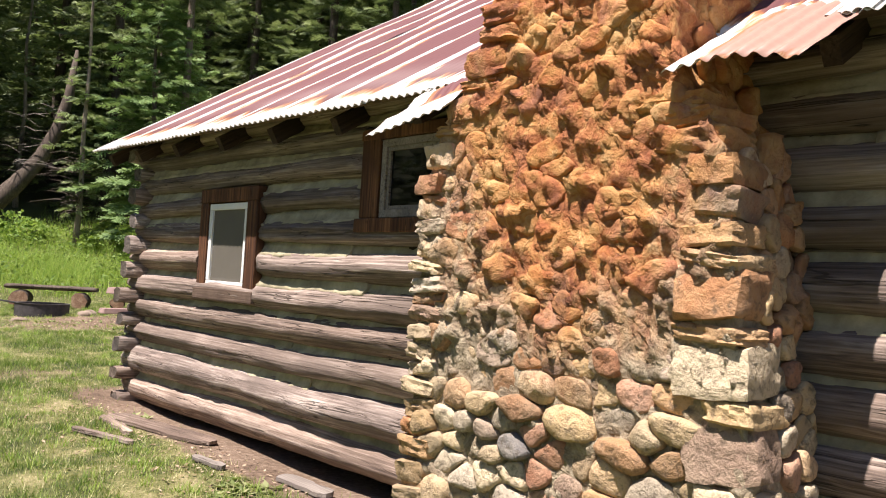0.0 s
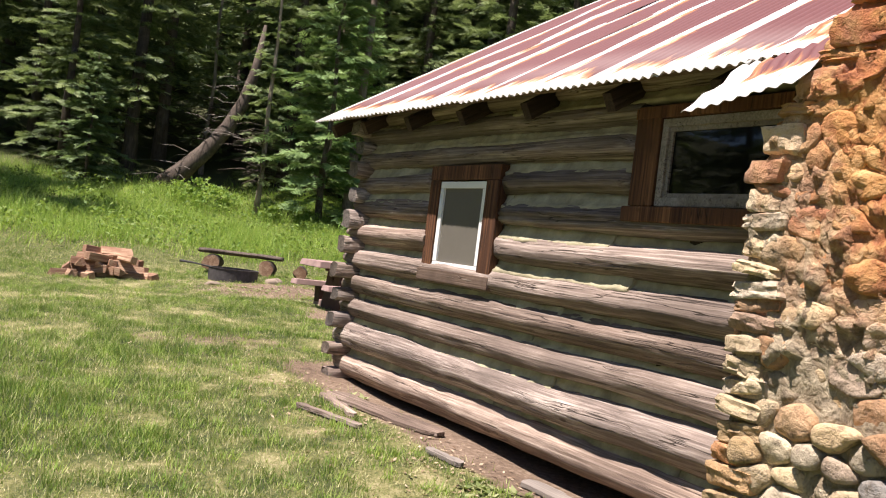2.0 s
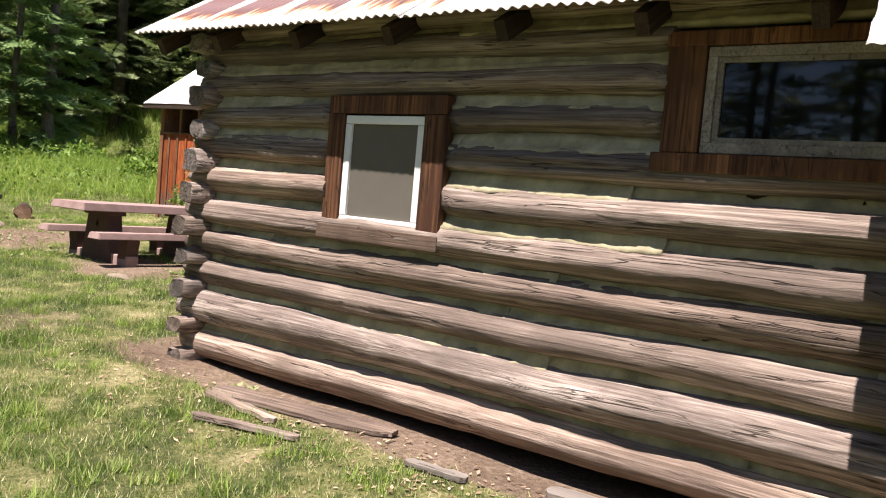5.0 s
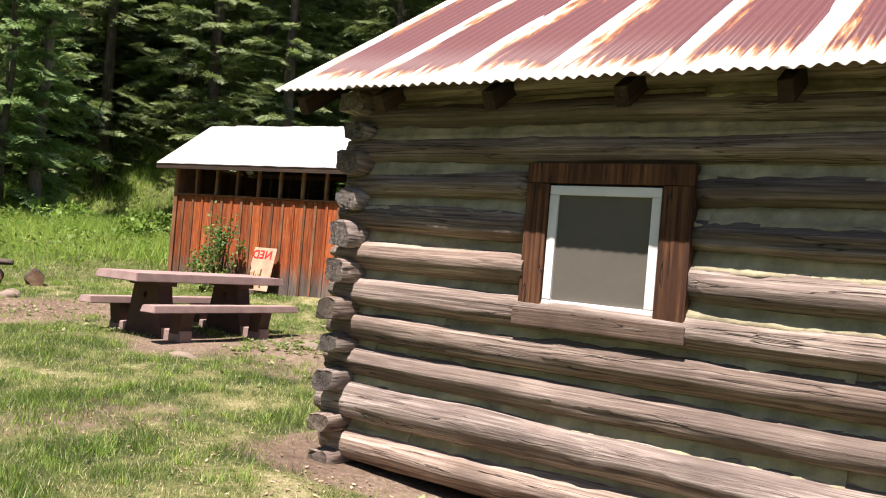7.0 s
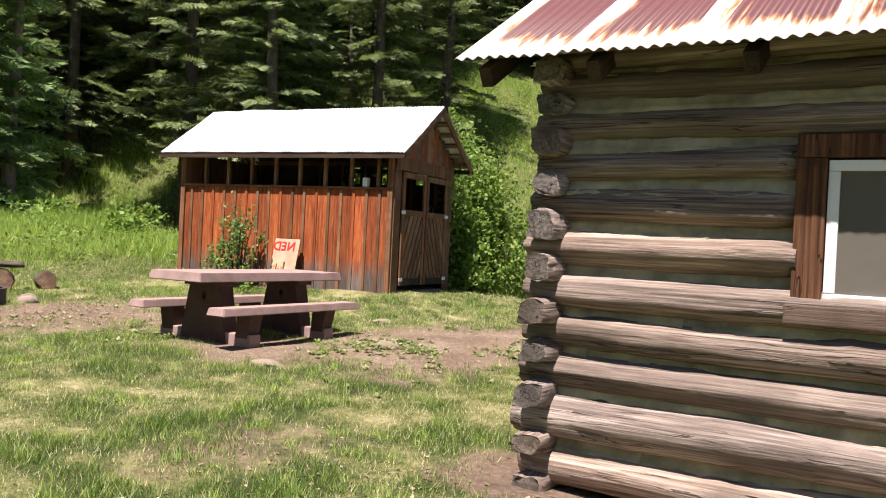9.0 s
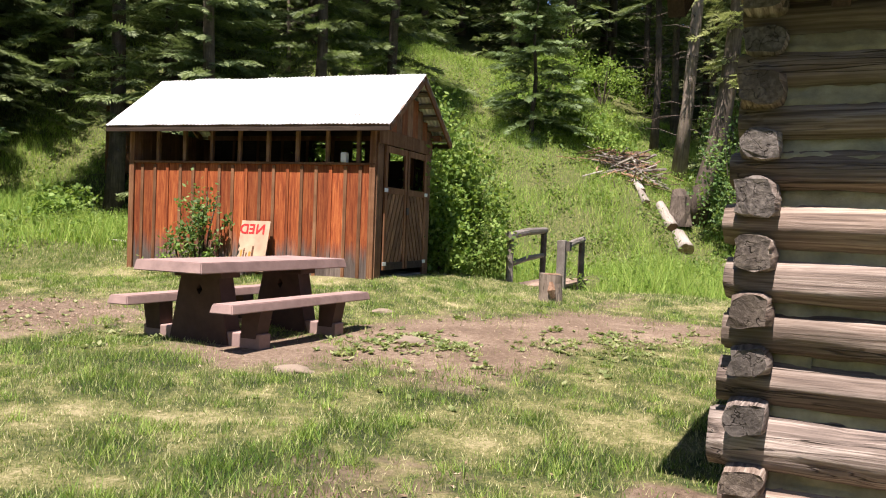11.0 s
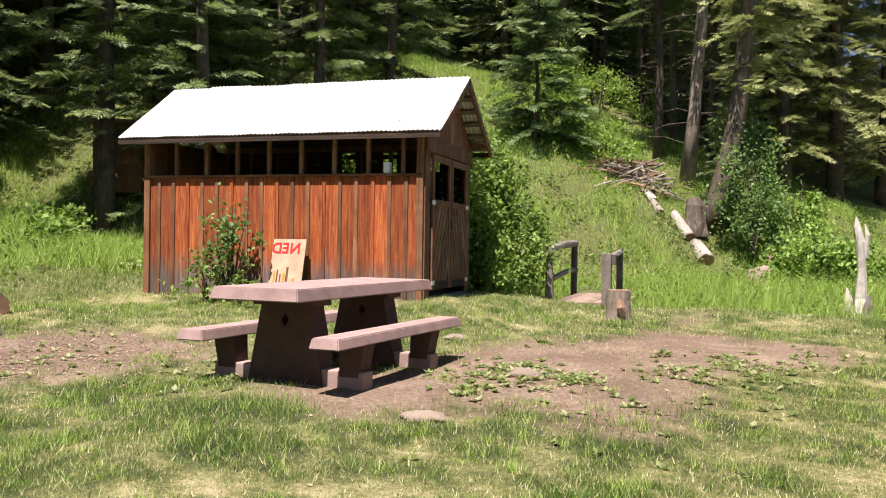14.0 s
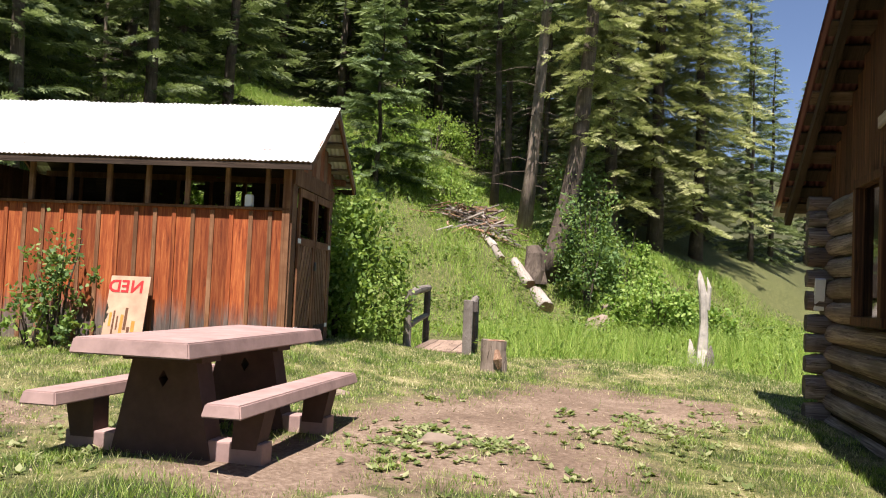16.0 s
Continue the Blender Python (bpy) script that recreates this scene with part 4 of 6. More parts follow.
# field of the front: laid close below, sunk in mortar above
lay_stones(1.8, 2.95, lambda u, v: 0.15 - 0.015 * (v > 1.3), 1.5, front, lambda u, v: 0.046 if v < 1.15 else 0.026, lambda u, v: 1.0 if u < 0.1 or u > 1.66 else (0.0 if v < 1.2 else 0.1))
# corner stones, large and flat on the door-end corner, small on the other
z = -0.08
for k in range(40):
    h = rs.choice([0.06, 0.08, 0.105, 0.135, 0.17], p=[0.25, 0.25, 0.2, 0.15, 0.15])
    if z + h > 2.3:
        break
    zc = z + h / 2
    w, dp = rs.uniform(0.16, 0.29), rs.uniform(0.2, 0.34)
    out = rs.uniform(0.0, 0.035)
    y_ = lerp_table(zc, CH_RIGHT)
    child("stone", block_stone(dp, w, h * 1.04, rs), chimney, at=off @ pose(CH_X0 - out + dp / 2 - 0.015, y_ + 0.03 - out * 0.4 + w / 2, zc, rs.uniform(-4, 4), rs.uniform(-4, 4), rs.uniform(-3, 9)))
    z += h + rs.uniform(0.004, 0.02)
z = -0.08
for k in range(40):
    h = rs.choice([0.05, 0.07, 0.09, 0.12], p=[0.25, 0.3, 0.25, 0.2])
    if z + h > 2.75:
        break
    zc = z + h / 2
    w, dp = rs.uniform(0.13, 0.25), rs.uniform(0.2, 0.34)
    out = rs.uniform(0.01, 0.045)
    y_ = lerp_table(zc, CH_LEFT)
    child("stone", block_stone(dp, w, h * 1.04, rs), chimney, at=off @ pose(CH_X0 - out + dp / 2 - 0.015, y_ + out * 0.5 - w / 2, zc, rs.uniform(-4, 4), rs.uniform(-4, 4), rs.uniform(-9, 9)))
    z += h + rs.uniform(0.004, 0.025)


def side_near(c):
    z = c[1] - 0.1
    return frame_axes((CH_X0 + 0.02 + c[0], lerp_table(z, CH_RIGHT) + 0.03 + SPLAY * c[0] / 0.67, z), (1, SPLAY / 0.67, 0), (0, 0, 1))


def side_far(c):
    z = c[1] - 0.1
    return frame_axes((CH_X1 - 0.02 - c[0], lerp_table(z, CH_LEFT) - 0.02, z), (-1, 0, 0), (0, 0, 1))


lay_stones(0.62, 2.7, lambda u, v: 0.17, 1.2, side_near, lambda u, v: 0.03, lambda u, v: 1.0 if u < 0.14 else 0.3)
stack = bmesh.new()
lay_stones(0.62, 2.7, lambda u, v: 0.19, 1.2, side_far, lambda u, v: 0.045, lambda u, v: 0.1, stack)


# stonework of the far side and of the stack above the roof, joined
for p, poly in voronoi_cells(scatter(rs, 3.2, 2.5, lambda u, v: 0.2, 1.3), (0, 0), (3.2, 2.5)):
    c = poly.mean(0)
    me, _ = stone_mesh(poly - c, 0.06, rs)
    u = c[0]
    z = 3.05 + c[1]
    m = frame_axes((CH_X0, 2.72 - u * 0.9, z), (0, -1, 0), (0, 0, 1)) if u < 1.0 else (frame_axes((CH_X0 + (u - 1.0), 1.82, z), (1, 0, 0), (0, 0, 1)) if u < 1.75 else (frame_axes((3.42, 1.82 + (u - 1.75) * 1.2, z), (0, 1, 0), (0, 0, 1)) if u < 2.45 else frame_axes((3.42 - (u - 2.45), 2.7, z), (-1, 0, 0), (0, 0, 1))))
    me.transform(off @ m)
    stack.from_mesh(me)
    bpy.data.meshes.remove(me)
tagged(part("stonework", stack, STONE, chimney, "upper stonework of the chimney stack"), kind="stuff")
# ---- open-sided board shed ----
SU, SV = Vector((-0.117, 0.993, 0)).normalized(), Vector((0.993, 0.117, 0)).normalized()
SHED_BASE = 0.68
# local: X along the long side, Y into the shed, Z up (the axes are left-handed, so X is turned round)
shed_m = Matrix((-SU, SV, Vector((0, 0, 1)))).transposed().to_4x4()
shed_m.translation = Vector((10.73, 14.34, SHED_BASE)) + SU * 4.55
SLEN, SWID, RAIL, PLATE, SPEAK = 4.55, 2.28, 1.73, 2.34, 3.2
shed = empty("shed", shed_m, "orange-stained board-and-batten shed with bright metal roof", "shed")


def upright(name, x0, x1, y0, y1, z0, z1, mat, parent, bevel=0.004, label=""):
    """A board whose local Z starts at its foot."""
    cx, cy = (x0 + x1) / 2, (y0 + y1) / 2
    return part(name, box(x0 - cx, x1 - cx, y0 - cy, y1 - cy, 0, z1 - z0, bevel), mat, parent, label, at=pose(cx, cy, z0))


front_wall = child("wall", None, shed, "orange board-and-batten wall weathered grey at the foot")
nb = 18
bw = SLEN / nb
rb = random.Random(8)
for i in range(nb):
    lift = rb.uniform(-0.04, 0.03)
    upright("board", i * bw + 0.004, (i + 1) * bw - 0.004, -0.012, 0.012, -0.08 + lift, RAIL, BOARD, front_wall, 0.0)
for i in range(1, nb):
    upright("batten", i * bw - 0.028, i * bw + 0.028, -0.032, -0.013, -0.05, RAIL - 0.02, BATTEN if i % 3 else BOARD, front_wall, 0.003)
back_wall = child("wall", None, shed)
for i in range(nb):
    # near black instead of orange, standing in for the shade inside
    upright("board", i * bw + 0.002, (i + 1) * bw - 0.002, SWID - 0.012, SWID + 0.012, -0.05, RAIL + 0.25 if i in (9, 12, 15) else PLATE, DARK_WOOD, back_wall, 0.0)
end_wall = child("wall", None, shed)
for i in range(9):
    w = SWID / 9
    upright("board", -0.012, 0.012, i * w + 0.002, (i + 1) * w - 0.002, -0.05, PLATE, DOOR_WOOD, end_wall, 0.0)
for x in (0.045, SLEN - 0.045):
    for y in (0.0, SWID):
        upright("corner_post", x - 0.05, x + 0.05, y - 0.05 - 0.0, y + 0.05, -0.1, PLATE, BATTEN, shed)
for i in range(1, 9):
    x = SLEN * i / 8.6
    upright("post", x - 0.028, x + 0.028, -0.0, 0.06, RAIL, PLATE, DOOR_WOOD, shed)
    upright("post", x - 0.028, x + 0.028, SWID - 0.03, SWID + 0.03, RAIL - 0.4, PLATE, BATTEN, shed)
part("rail", box(0, SLEN, -0.05, 0.06, RAIL, RAIL + 0.035, 0.004), BATTEN, shed)
part("plate", box(-0.05, SLEN + 0.2, -0.06, 0.04, PLATE, PLATE + 0.09, 0.004), BATTEN, shed)
part("plate", box(-0.05, SLEN + 0.2, SWID - 0.04, SWID + 0.06, PLATE, PLATE + 0.09, 0.004), BATTEN, shed)
part("frieze", box(0, SLEN, -0.02, 0.01, PLATE + 0.09, PLATE + 0.17), BATTEN, shed)
part("frieze", box(0, SLEN, SWID - 0.01, SWID + 0.02, PLATE + 0.09, PLATE + 0.17), BATTEN, shed)
part("shed_floor", box(0, SLEN, 0, SWID, -0.02, 0.02), GREY_WOOD, shed)
# gable end with double doors
GX = SLEN + 0.015
gable = child("gable_end", None, shed, "brown board gable with a pair of diagonal-boarded doors")
for y0, y1 in ((0.0, 0.22), (SWID - 0.25, SWID)):
    upright("board", GX - 0.015, GX + 0.01, y0, y1, -0.05, PLATE, DOOR_WOOD, gable, 0.0)
part("lintel", box(GX - 0.02, GX + 0.03, 0, SWID, 2.08, 2.3, 0.004), BATTEN, gable)
for i in range(10):
    w = SWID / 10
    y = i * w
    mid = y + w / 2
    top = PLATE + 0.06 + (SPEAK - PLATE - 0.1) * (1 - abs(mid - SWID / 2) / (SWID / 2))
    upright("board", GX - 0.012, GX + 0.012, y + 0.003, y + w - 0.003, 2.3, top, DOOR_WOOD if i % 2 else STAINED, gable, 0.0)
for side, (y0, y1) in enumerate(((0.24, 1.12), (1.15, SWID - 0.26))):
    door = child("door", None, gable, "weathered door with open upper light")
    for a in ((y0, y0 + 0.09, 0.12, 2.06), (y1 - 0.09, y1, 0.12, 2.06)):
        upright("stile", GX + 0.012, GX + 0.045, *a, BATTEN, door)
    part("door_rail", box(GX + 0.012, GX + 0.042, y0 + 0.09, y1 - 0.09, 1.96, 2.06, 0.004), BATTEN, door)
    part("door_rail", box(GX + 0.012, GX + 0.042, y0 + 0.09, y1 - 0.09, 1.32, 1.42, 0.004), BATTEN, door)
    part("door_rail", box(GX + 0.012, GX + 0.042, y0 + 0.09, y1 - 0.09, 0.12, 0.24, 0.004), DARK_WOOD, door)
    lean = 24 if side == 0 else -24
    for k in range(7):
        bm = box(-0.012, 0.012, -0.055, 0.055, -0.75, 0.75)
        bmesh.ops.rotate(bm, verts=bm.verts, cent=(0, 0, 0), matrix=Matrix.Rotation(radians(-lean), 3, "X"))
        c = y0 + 0.09 + (y1 - y0 - 0.18) * (k + 0.5 - 1.2) / 4.6
        for co, no in (((0, y0 + 0.09 - c, 0), (0, -1, 0)), ((0, y1 - 0.09 - c, 0), (0, 1, 0)), ((0, 0, -0.54), (0, 0, -1)), ((0, 0, 0.54), (0, 0, 1))):
            g = bm.verts[:] + bm.edges[:] + bm.faces[:]
            bmesh.ops.bisect_plane(bm, geom=g, plane_co=co, plane_no=no, clear_outer=True)
            bmesh.ops.holes_fill(bm, edges=[e for e in bm.edges if e.is_boundary])
        if len(bm.faces) > 3:
            part("board", bm, DOOR_WOOD, door, at=pose(GX + 0.022, c, 0.78))
        else:
            bm.free()
    hy = y0 + 0.03 if side == 0 else y1 - 0.03
    for hzz in (1.37, 0.22):
        part("hinge", box(GX + 0.046, GX + 0.052, hy - 0.07, hy + 0.07, hzz - 0.03, hzz + 0.03, 0.003), WHITE_PAINT, door, "pale metal hinge")
part("latch", box(GX + 0.046, GX + 0.07, 1.1, 1.18, 1.0, 1.12, 0.006), IRON, gable)
# roof of the shed
sroof = child("roof", None, shed, "bright white corrugated metal roof")
ev, ridge_z, over = 0.29, SPEAK + 0.11, 0.32
for sgn in (0, 1):
    lo = Vector((0, -ev if sgn == 0 else SWID + ev, ridge_z - (SWID / 2 + ev) * 0.685))
    up = Vector((0, (SWID / 2 + ev) * (1 if sgn == 0 else -1), (SWID / 2 + ev) * 0.685))
    n_s = 7
    ws = (SLEN + 2 * over - 0.0) / n_s
    for i in range(n_s):
        x0 = -over + i * ws
        org = lo + Vector((x0 if sgn == 0 else x0 + ws, 0, 0.002 * (i % 2)))
        child("roof_sheet", corrugated(ws + 0.01, up.length, mat=WHITE_SHEET, seed=300 + i, up=3), sroof, at=frame_axes(org, (1 if sgn == 0 else -1, 0, 0), up))
    part("fascia", box(-over, SLEN + over, -0.015, 0.015, -0.1, -0.02), DARK_WOOD, sroof, at=pose(0, lo.y + (0.03 if sgn == 0 else -0.03), lo.z))
    for x in (-over + 0.02, SLEN + over - 0.02):
        part("barge_board", box(-0.015, 0.015, 0, up.length, -0.13, -0.02), BATTEN, sroof, at=frame_axes(lo + Vector((x, 0, 0)), (1, 0, 0) if sgn == 0 else (-1, 0, 0), up))
    # dark lining added under the sheets to blacken the inside
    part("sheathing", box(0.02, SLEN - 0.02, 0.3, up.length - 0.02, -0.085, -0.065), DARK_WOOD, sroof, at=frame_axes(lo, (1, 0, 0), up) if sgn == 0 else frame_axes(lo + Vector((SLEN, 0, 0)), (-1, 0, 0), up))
    for k in range(6):
        p = lo + up * ((k + 0.5) / 6)
        part("purlin", box(-over, SLEN + over, -0.045, 0.045, -0.06, -0.02), GREY_WOOD, sroof, at=pose(p.x, p.y, p.z, (34.4 if sgn == 0 else -34.4)))
part("lantern", box(-0.05, 0.05, -0.05, 0.05, 0, 0.16, 0.02), WHITE_PAINT, None, at=shed_m @ pose(SLEN - 0.55, 0.02, RAIL + 0.036))
tagged(bpy.data.objects["lantern"], "small white lantern standing on the shed rail", "lantern")

# board with mirrored red letters leaning on the shed
sign_m = shed_m @ pose(SLEN - 1.98, -0.34, 0.0, -14, 0, 0)
sign = empty("sign_board", sign_m, "pale plywood board with red painted letters, leaning on the shed", "sign")
part("panel", box(-0.26, 0.26, -0.008, 0.008, 0.02, 0.84, 0.002), plain("pale_plywood", (0.52, 0.35, 0.235), 0.8, 0.25, 4.0), sign)
RED = plain("red_paint", (0.5, 0.03, 0.03), 0.6, 0.3, 20)
for ch, px in (("N", 0.1), ("E", -0.05), ("D", -0.19)):
    fc = bpy.data.curves.new("letter", "FONT")
    fc.body, fc.size, fc.align_x, fc.extrude, fc.offset = ch, 0.22, "CENTER", 0.001, 0.006
    tmp = bpy.data.objects.new("letter", fc)
    scene.collection.objects.link(tmp)
    me = bpy.data.meshes.new_from_object(tmp.evaluated_get(bpy.context.evaluated_depsgraph_get()))
    bpy.data.objects.remove(tmp)
    me.materials.append(RED)
    me.transform(Matrix.Diagonal((-1, 1, 1, 1)))
    me.flip_normals()
    child("letter", me, sign, "red painted letter", at=pose(px, -0.0105, 0.63, 90, 0, 0))
BROWN_RUN, ORANGE_RUN = plain("brown_paint_run", (0.13, 0.06, 0.03), 0.8), plain("orange_paint_run", (0.6, 0.25, 0.05), 0.8)
for k in range(7):
    w = rb.uniform(0.02, 0.05)
    x = -0.2 + k * 0.05
    h0 = rb.uniform(0.05, 0.2)
    part("paint_run", box(x, x + w, -0.011, -0.009, h0, h0 + rb.uniform(0.1, 0.3)), BROWN_RUN if k % 3 else ORANGE_RUN, sign)

# ---- picnic table ----
table = empty("picnic_table", pose(4.94, 12.92, 0.37, 0, 0, 0.6), "reddish-brown concrete picnic table with two attached benches", "picnic table")


def slab(x0, x1, y0, y1, z0, z1, bev):
    """A cast slab whose edges slope in a little towards its top."""
    bm = box(x0, x1, y0, y1, z0, z1, 0)
    for v in bm.verts:
        if v.co.z > (z0 + z1) / 2:
            v.co.x += 0.018 if v.co.x < (x0 + x1) / 2 else -0.018
            v.co.y += 0.018 if v.co.y < (y0 + y1) / 2 else -0.018
    bmesh.ops.bevel(bm, geom=bm.edges[:], offset=bev * 0.7, segments=2, affect="EDGES")
    return bm


part("tabletop", slab(0, 2.28, -0.385, 0.385, 0.665, 0.76, 0.012), CONCRETE, table, "pinkish-brown concrete slab")
for s in (-1, 1):
    c = s * 0.585
    part("bench", slab(0.02, 2.25, c - 0.125, c + 0.125, 0.345, 0.425, 0.012), CONCRETE, table, "pinkish-brown concrete bench slab")


def prism(outline, thick, hole=None):
    """An outline in Y and Z, thick along X, with a diamond hole through it."""
    bm = bmesh.new()
    outer = [bm.verts.new((0, y, z)) for y, z in outline]
    edges = [bm.edges.new((a, b)) for a, b in zip(outer, outer[1:] + outer[:1])]
    if hole:
        cy, cz, ry, rz = hole
        inner = [bm.verts.new((0, cy + dy * ry, cz + dz * rz)) for dy, dz in ((1, 0), (0, 1), (-1, 0), (0, -1))]
        edges += [bm.edges.new((a, b)) for a, b in zip(inner, inner[1:] + inner[:1])]
    bmesh.ops.triangle_fill(bm, edges=edges, use_beauty=True)
    r = bmesh.ops.extrude_face_region(bm, geom=bm.faces[:])
    bmesh.ops.translate(bm, verts=[v for v in r["geom"] if isinstance(v, bmesh.types.BMVert)], vec=(thick, 0, 0))
    bmesh.ops.recalc_face_normals(bm, faces=bm.faces[:])
    return bm


for x in (0.42, 1.62):
    part("pedestal", prism([(-0.36, -0.1), (0.36, -0.1), (0.215, 0.62), (-0.215, 0.62)], 0.2, (0, 0.5, 0.035, 0.055)), CONCRETE_SHADED, table, at=pose(x, 0, 0))
    part("cap", box(x - 0.03, x + 0.23, -0.27, 0.27, 0.61, 0.664, 0.006), CONCRETE_SHADED, table)
    part("footing", box(x + 0.02, x + 0.18, -0.67, 0.67, -0.12, 0.14, 0.012), CONCRETE, table)
    for s in (-1, 1):
        part("leg", prism([(s * 0.47, 0.1), (s * 0.63, 0.1), (s * 0.68, 0.344), (s * 0.48, 0.344)], 0.17), CONCRETE_SHADED, table, at=pose(x + 0.015, 0, 0))

# ---- fire place ----
ring_bm = bmesh.new()
prof = [(0.44, -0.1), (0.47, -0.1), (0.475, 0.2), (0.49, 0.215), (0.43, 0.215), (0.44, 0.2)]
vr = [[ring_bm.verts.new((math.cos(a) * r, math.sin(a) * r, z)) for r, z in prof] for a in np.linspace(0, 2 * math.pi, 40, endpoint=False)]
for a, b in zip(vr, vr[1:] + vr[:1]):
    for k in range(len(prof)):
        ring_bm.faces.new((a[k], b[k], b[(k + 1) % len(prof)], a[(k + 1) % len(prof)]))
bmesh.ops.recalc_face_normals(ring_bm, faces=ring_bm.faces[:])
fx, fy = 5.2, 17.15
ring = empty("fire_ring", pose(fx, fy, hz(fx, fy)), "dark rusted steel fire ring set in the ground", "fire ring")
part("band", ring_bm, IRON, ring)
part("ash", tube([(0, 0, -0.05), (0, 0, 0.06)], [0.44, 0.44], 24), plain("ash", (0.16, 0.15, 0.14), 0.95, 0.4, 12), ring)
part("grill_handle", tube([(-0.46, 0.05, 0.21), (-0.75, 0.2, 0.25), (-0.98, 0.28, 0.26)], [0.02, 0.018, 0.025], 8), IRON, ring, "black steel grate handle")
lb = empty("log_bench", pose(5.75, 18.35, hz(5.75, 18.35), 0, 0, -32), "rough half-log bench on two short round logs", "bench")
me = log_mesh(1.75, 0.1, 0.09, 71, BARK, LOG_END)
me.transform(Matrix.Diagonal((1, 1.5, 0.55, 1)))
child("seat", me, lb, at=pose(-0.9, 0, 0.42))
for x in (-0.6, 0.55):
    child("support", log_mesh(0.42, 0.18, 0.175, 72 + x, BARK, SPLIT_WOOD), lb, at=pose(x, -0.21, 0.18, 0, 0, 90))
tagged(child("round_log", log_mesh(0.36, 0.15, 0.15, 75, BARK, SPLIT_WOOD), None, at=pose(6.95, 18.05, hz(6.95, 18.05) + 0.13, 0, 0, 65)), "short sawn round of bark-covered log", "log")
# split firewood
pile_rng = random.Random(21)
px0, py0 = 2.75, 17.05
wedges = []
for v in range(4):
    bm = bmesh.new()
    L = 0.42 + 0.05 * v
    tri = [(-0.08, -0.05), (0.09, -0.055), (0.02 * v - 0.02, 0.085)] if v % 2 else [(-0.08, -0.06), (0.07, -0.07), (0.085, 0.04), (-0.05, 0.075)]
    a = [bm.verts.new((-L / 2, y, z)) for y, z in tri]
    b = [bm.verts.new((L / 2 + 0.02 * pile_rng.uniform(-1, 1), y * 0.93, z * 0.95)) for y, z in tri]
    n = len(tri)
    for k in range(n):
        bm.faces.new((a[k], a[(k + 1) % n], b[(k + 1) % n], b[k]))
    bm.faces.new(a[::-1])
    bm.faces.new(b)
    bmesh.ops.recalc_face_normals(bm, faces=bm.faces[:])
    bmesh.ops.bevel(bm, geom=bm.edges[:], offset=0.008, segments=1, affect="EDGES")
    me = bpy.data.meshes.new("firewood")
    bm.to_mesh(me)
    bm.free()
    me.materials.append(SPLIT_WOOD)
    wedges.append(me)
for layer, (n_l, w_l) in enumerate(((9, 1.5), (7, 1.15), (6, 0.9), (4, 0.6), (2, 0.3))):
    for k in range(n_l):
        x = px0 + (k / max(1, n_l - 1) - 0.5) * w_l + pile_rng.uniform(-0.06, 0.06) + 0.1
        y = py0 + pile_rng.uniform(-0.16, 0.16) + 0.05 * layer
        ob = child("firewood", wedges[pile_rng.randrange(4)], None, at=pose(x, y, hz(x, y) + 0.06 + layer * 0.105, pile_rng.uniform(-25, 25), pile_rng.uniform(-9, 9), pile_rng.choice([75, 95, 110, 15, -10]) + pile_rng.uniform(-15, 15)))
        tagged(ob, "split reddish-brown firewood piece in a loose heap", "firewood", "firewood heap")

# ---- footbridge, stump, snag ----
bdir = Vector((1, 0.11, 0)).normalized()
bn = Vector((-bdir.y, bdir.x, 0))
b0 = Vector((14.95, 13.3, 0.46))
bm_m = frame_axes(b0, bdir, bn)
bridge = empty("footbridge", bm_m, "weathered plank footbridge with rough pole railings", "bridge")
for k in range(5):
    part("plank", box(-0.15 + rb.uniform(-0.04, 0.04), 3.2, -0.46 + k * 0.186, -0.46 + k * 0.186 + 0.174, -0.05, rb.uniform(-0.006, 0.006), 0.004), PLANK_WOOD, bridge)
for s in (-1, 1):
    part("beam", box(-0.1, 3.15, s * 0.36 - 0.07, s * 0.36 + 0.07, -0.25, -0.052), DARK_WOOD, bridge)
part("post", tube([(0.2, 0.53, -0.35), (0.2, 0.535, 0.5), (0.21, 0.53, 0.94)], [0.075, 0.072, 0.07], 10, rough=0.1), GREY_WOOD, bridge)
part("post", tube([(2.95, 0.54, -0.35), (2.95, 0.53, 0.5), (2.95, 0.53, 1.06)], [0.07, 0.07, 0.068], 10, rough=0.1), DARK_GREY_WOOD, bridge)
part("handrail", tube([(0.05, 0.53, 0.92), (1.5, 0.535, 1.02), (3.1, 0.53, 1.06)], [0.075, 0.075, 0.07], 10, rough=0.12), GREY_WOOD, bridge)
part("handrail", tube([(0.22, 0.53, 0.36), (1.5, 0.52, 0.46), (2.95, 0.53, 0.5)], [0.05, 0.055, 0.05], 8, rough=0.12), GREY_WOOD, bridge)
part("post", box(-0.1, 0.07, -0.62, -0.46, -0.35, 0.88, 0.015), GREY_WOOD, bridge, "squared grey post")
part("block", box(-0.05, 0.12, -0.7, -0.622, 0.68, 0.86, 0.01), DARK_GREY_WOOD, bridge)
part("post", tube([(1.9, -0.54, -0.35), (1.9, -0.54, 0.95)], [0.07, 0.065], 10, rough=0.1), DARK_GREY_WOOD, bridge)
part("handrail", tube([(0.0, -0.56, 0.74), (1.0, -0.55, 0.84), (2.05, -0.54, 0.9)], [0.06, 0.065, 0.06], 8, rough=0.12), GREY_WOOD, bridge)
sx, sy = 11.65, 11.8
stump = empty("chopping_block", pose(sx, sy, hz(sx, sy) - 0.03), "upright sawn log round with peeling reddish bark", "stump")
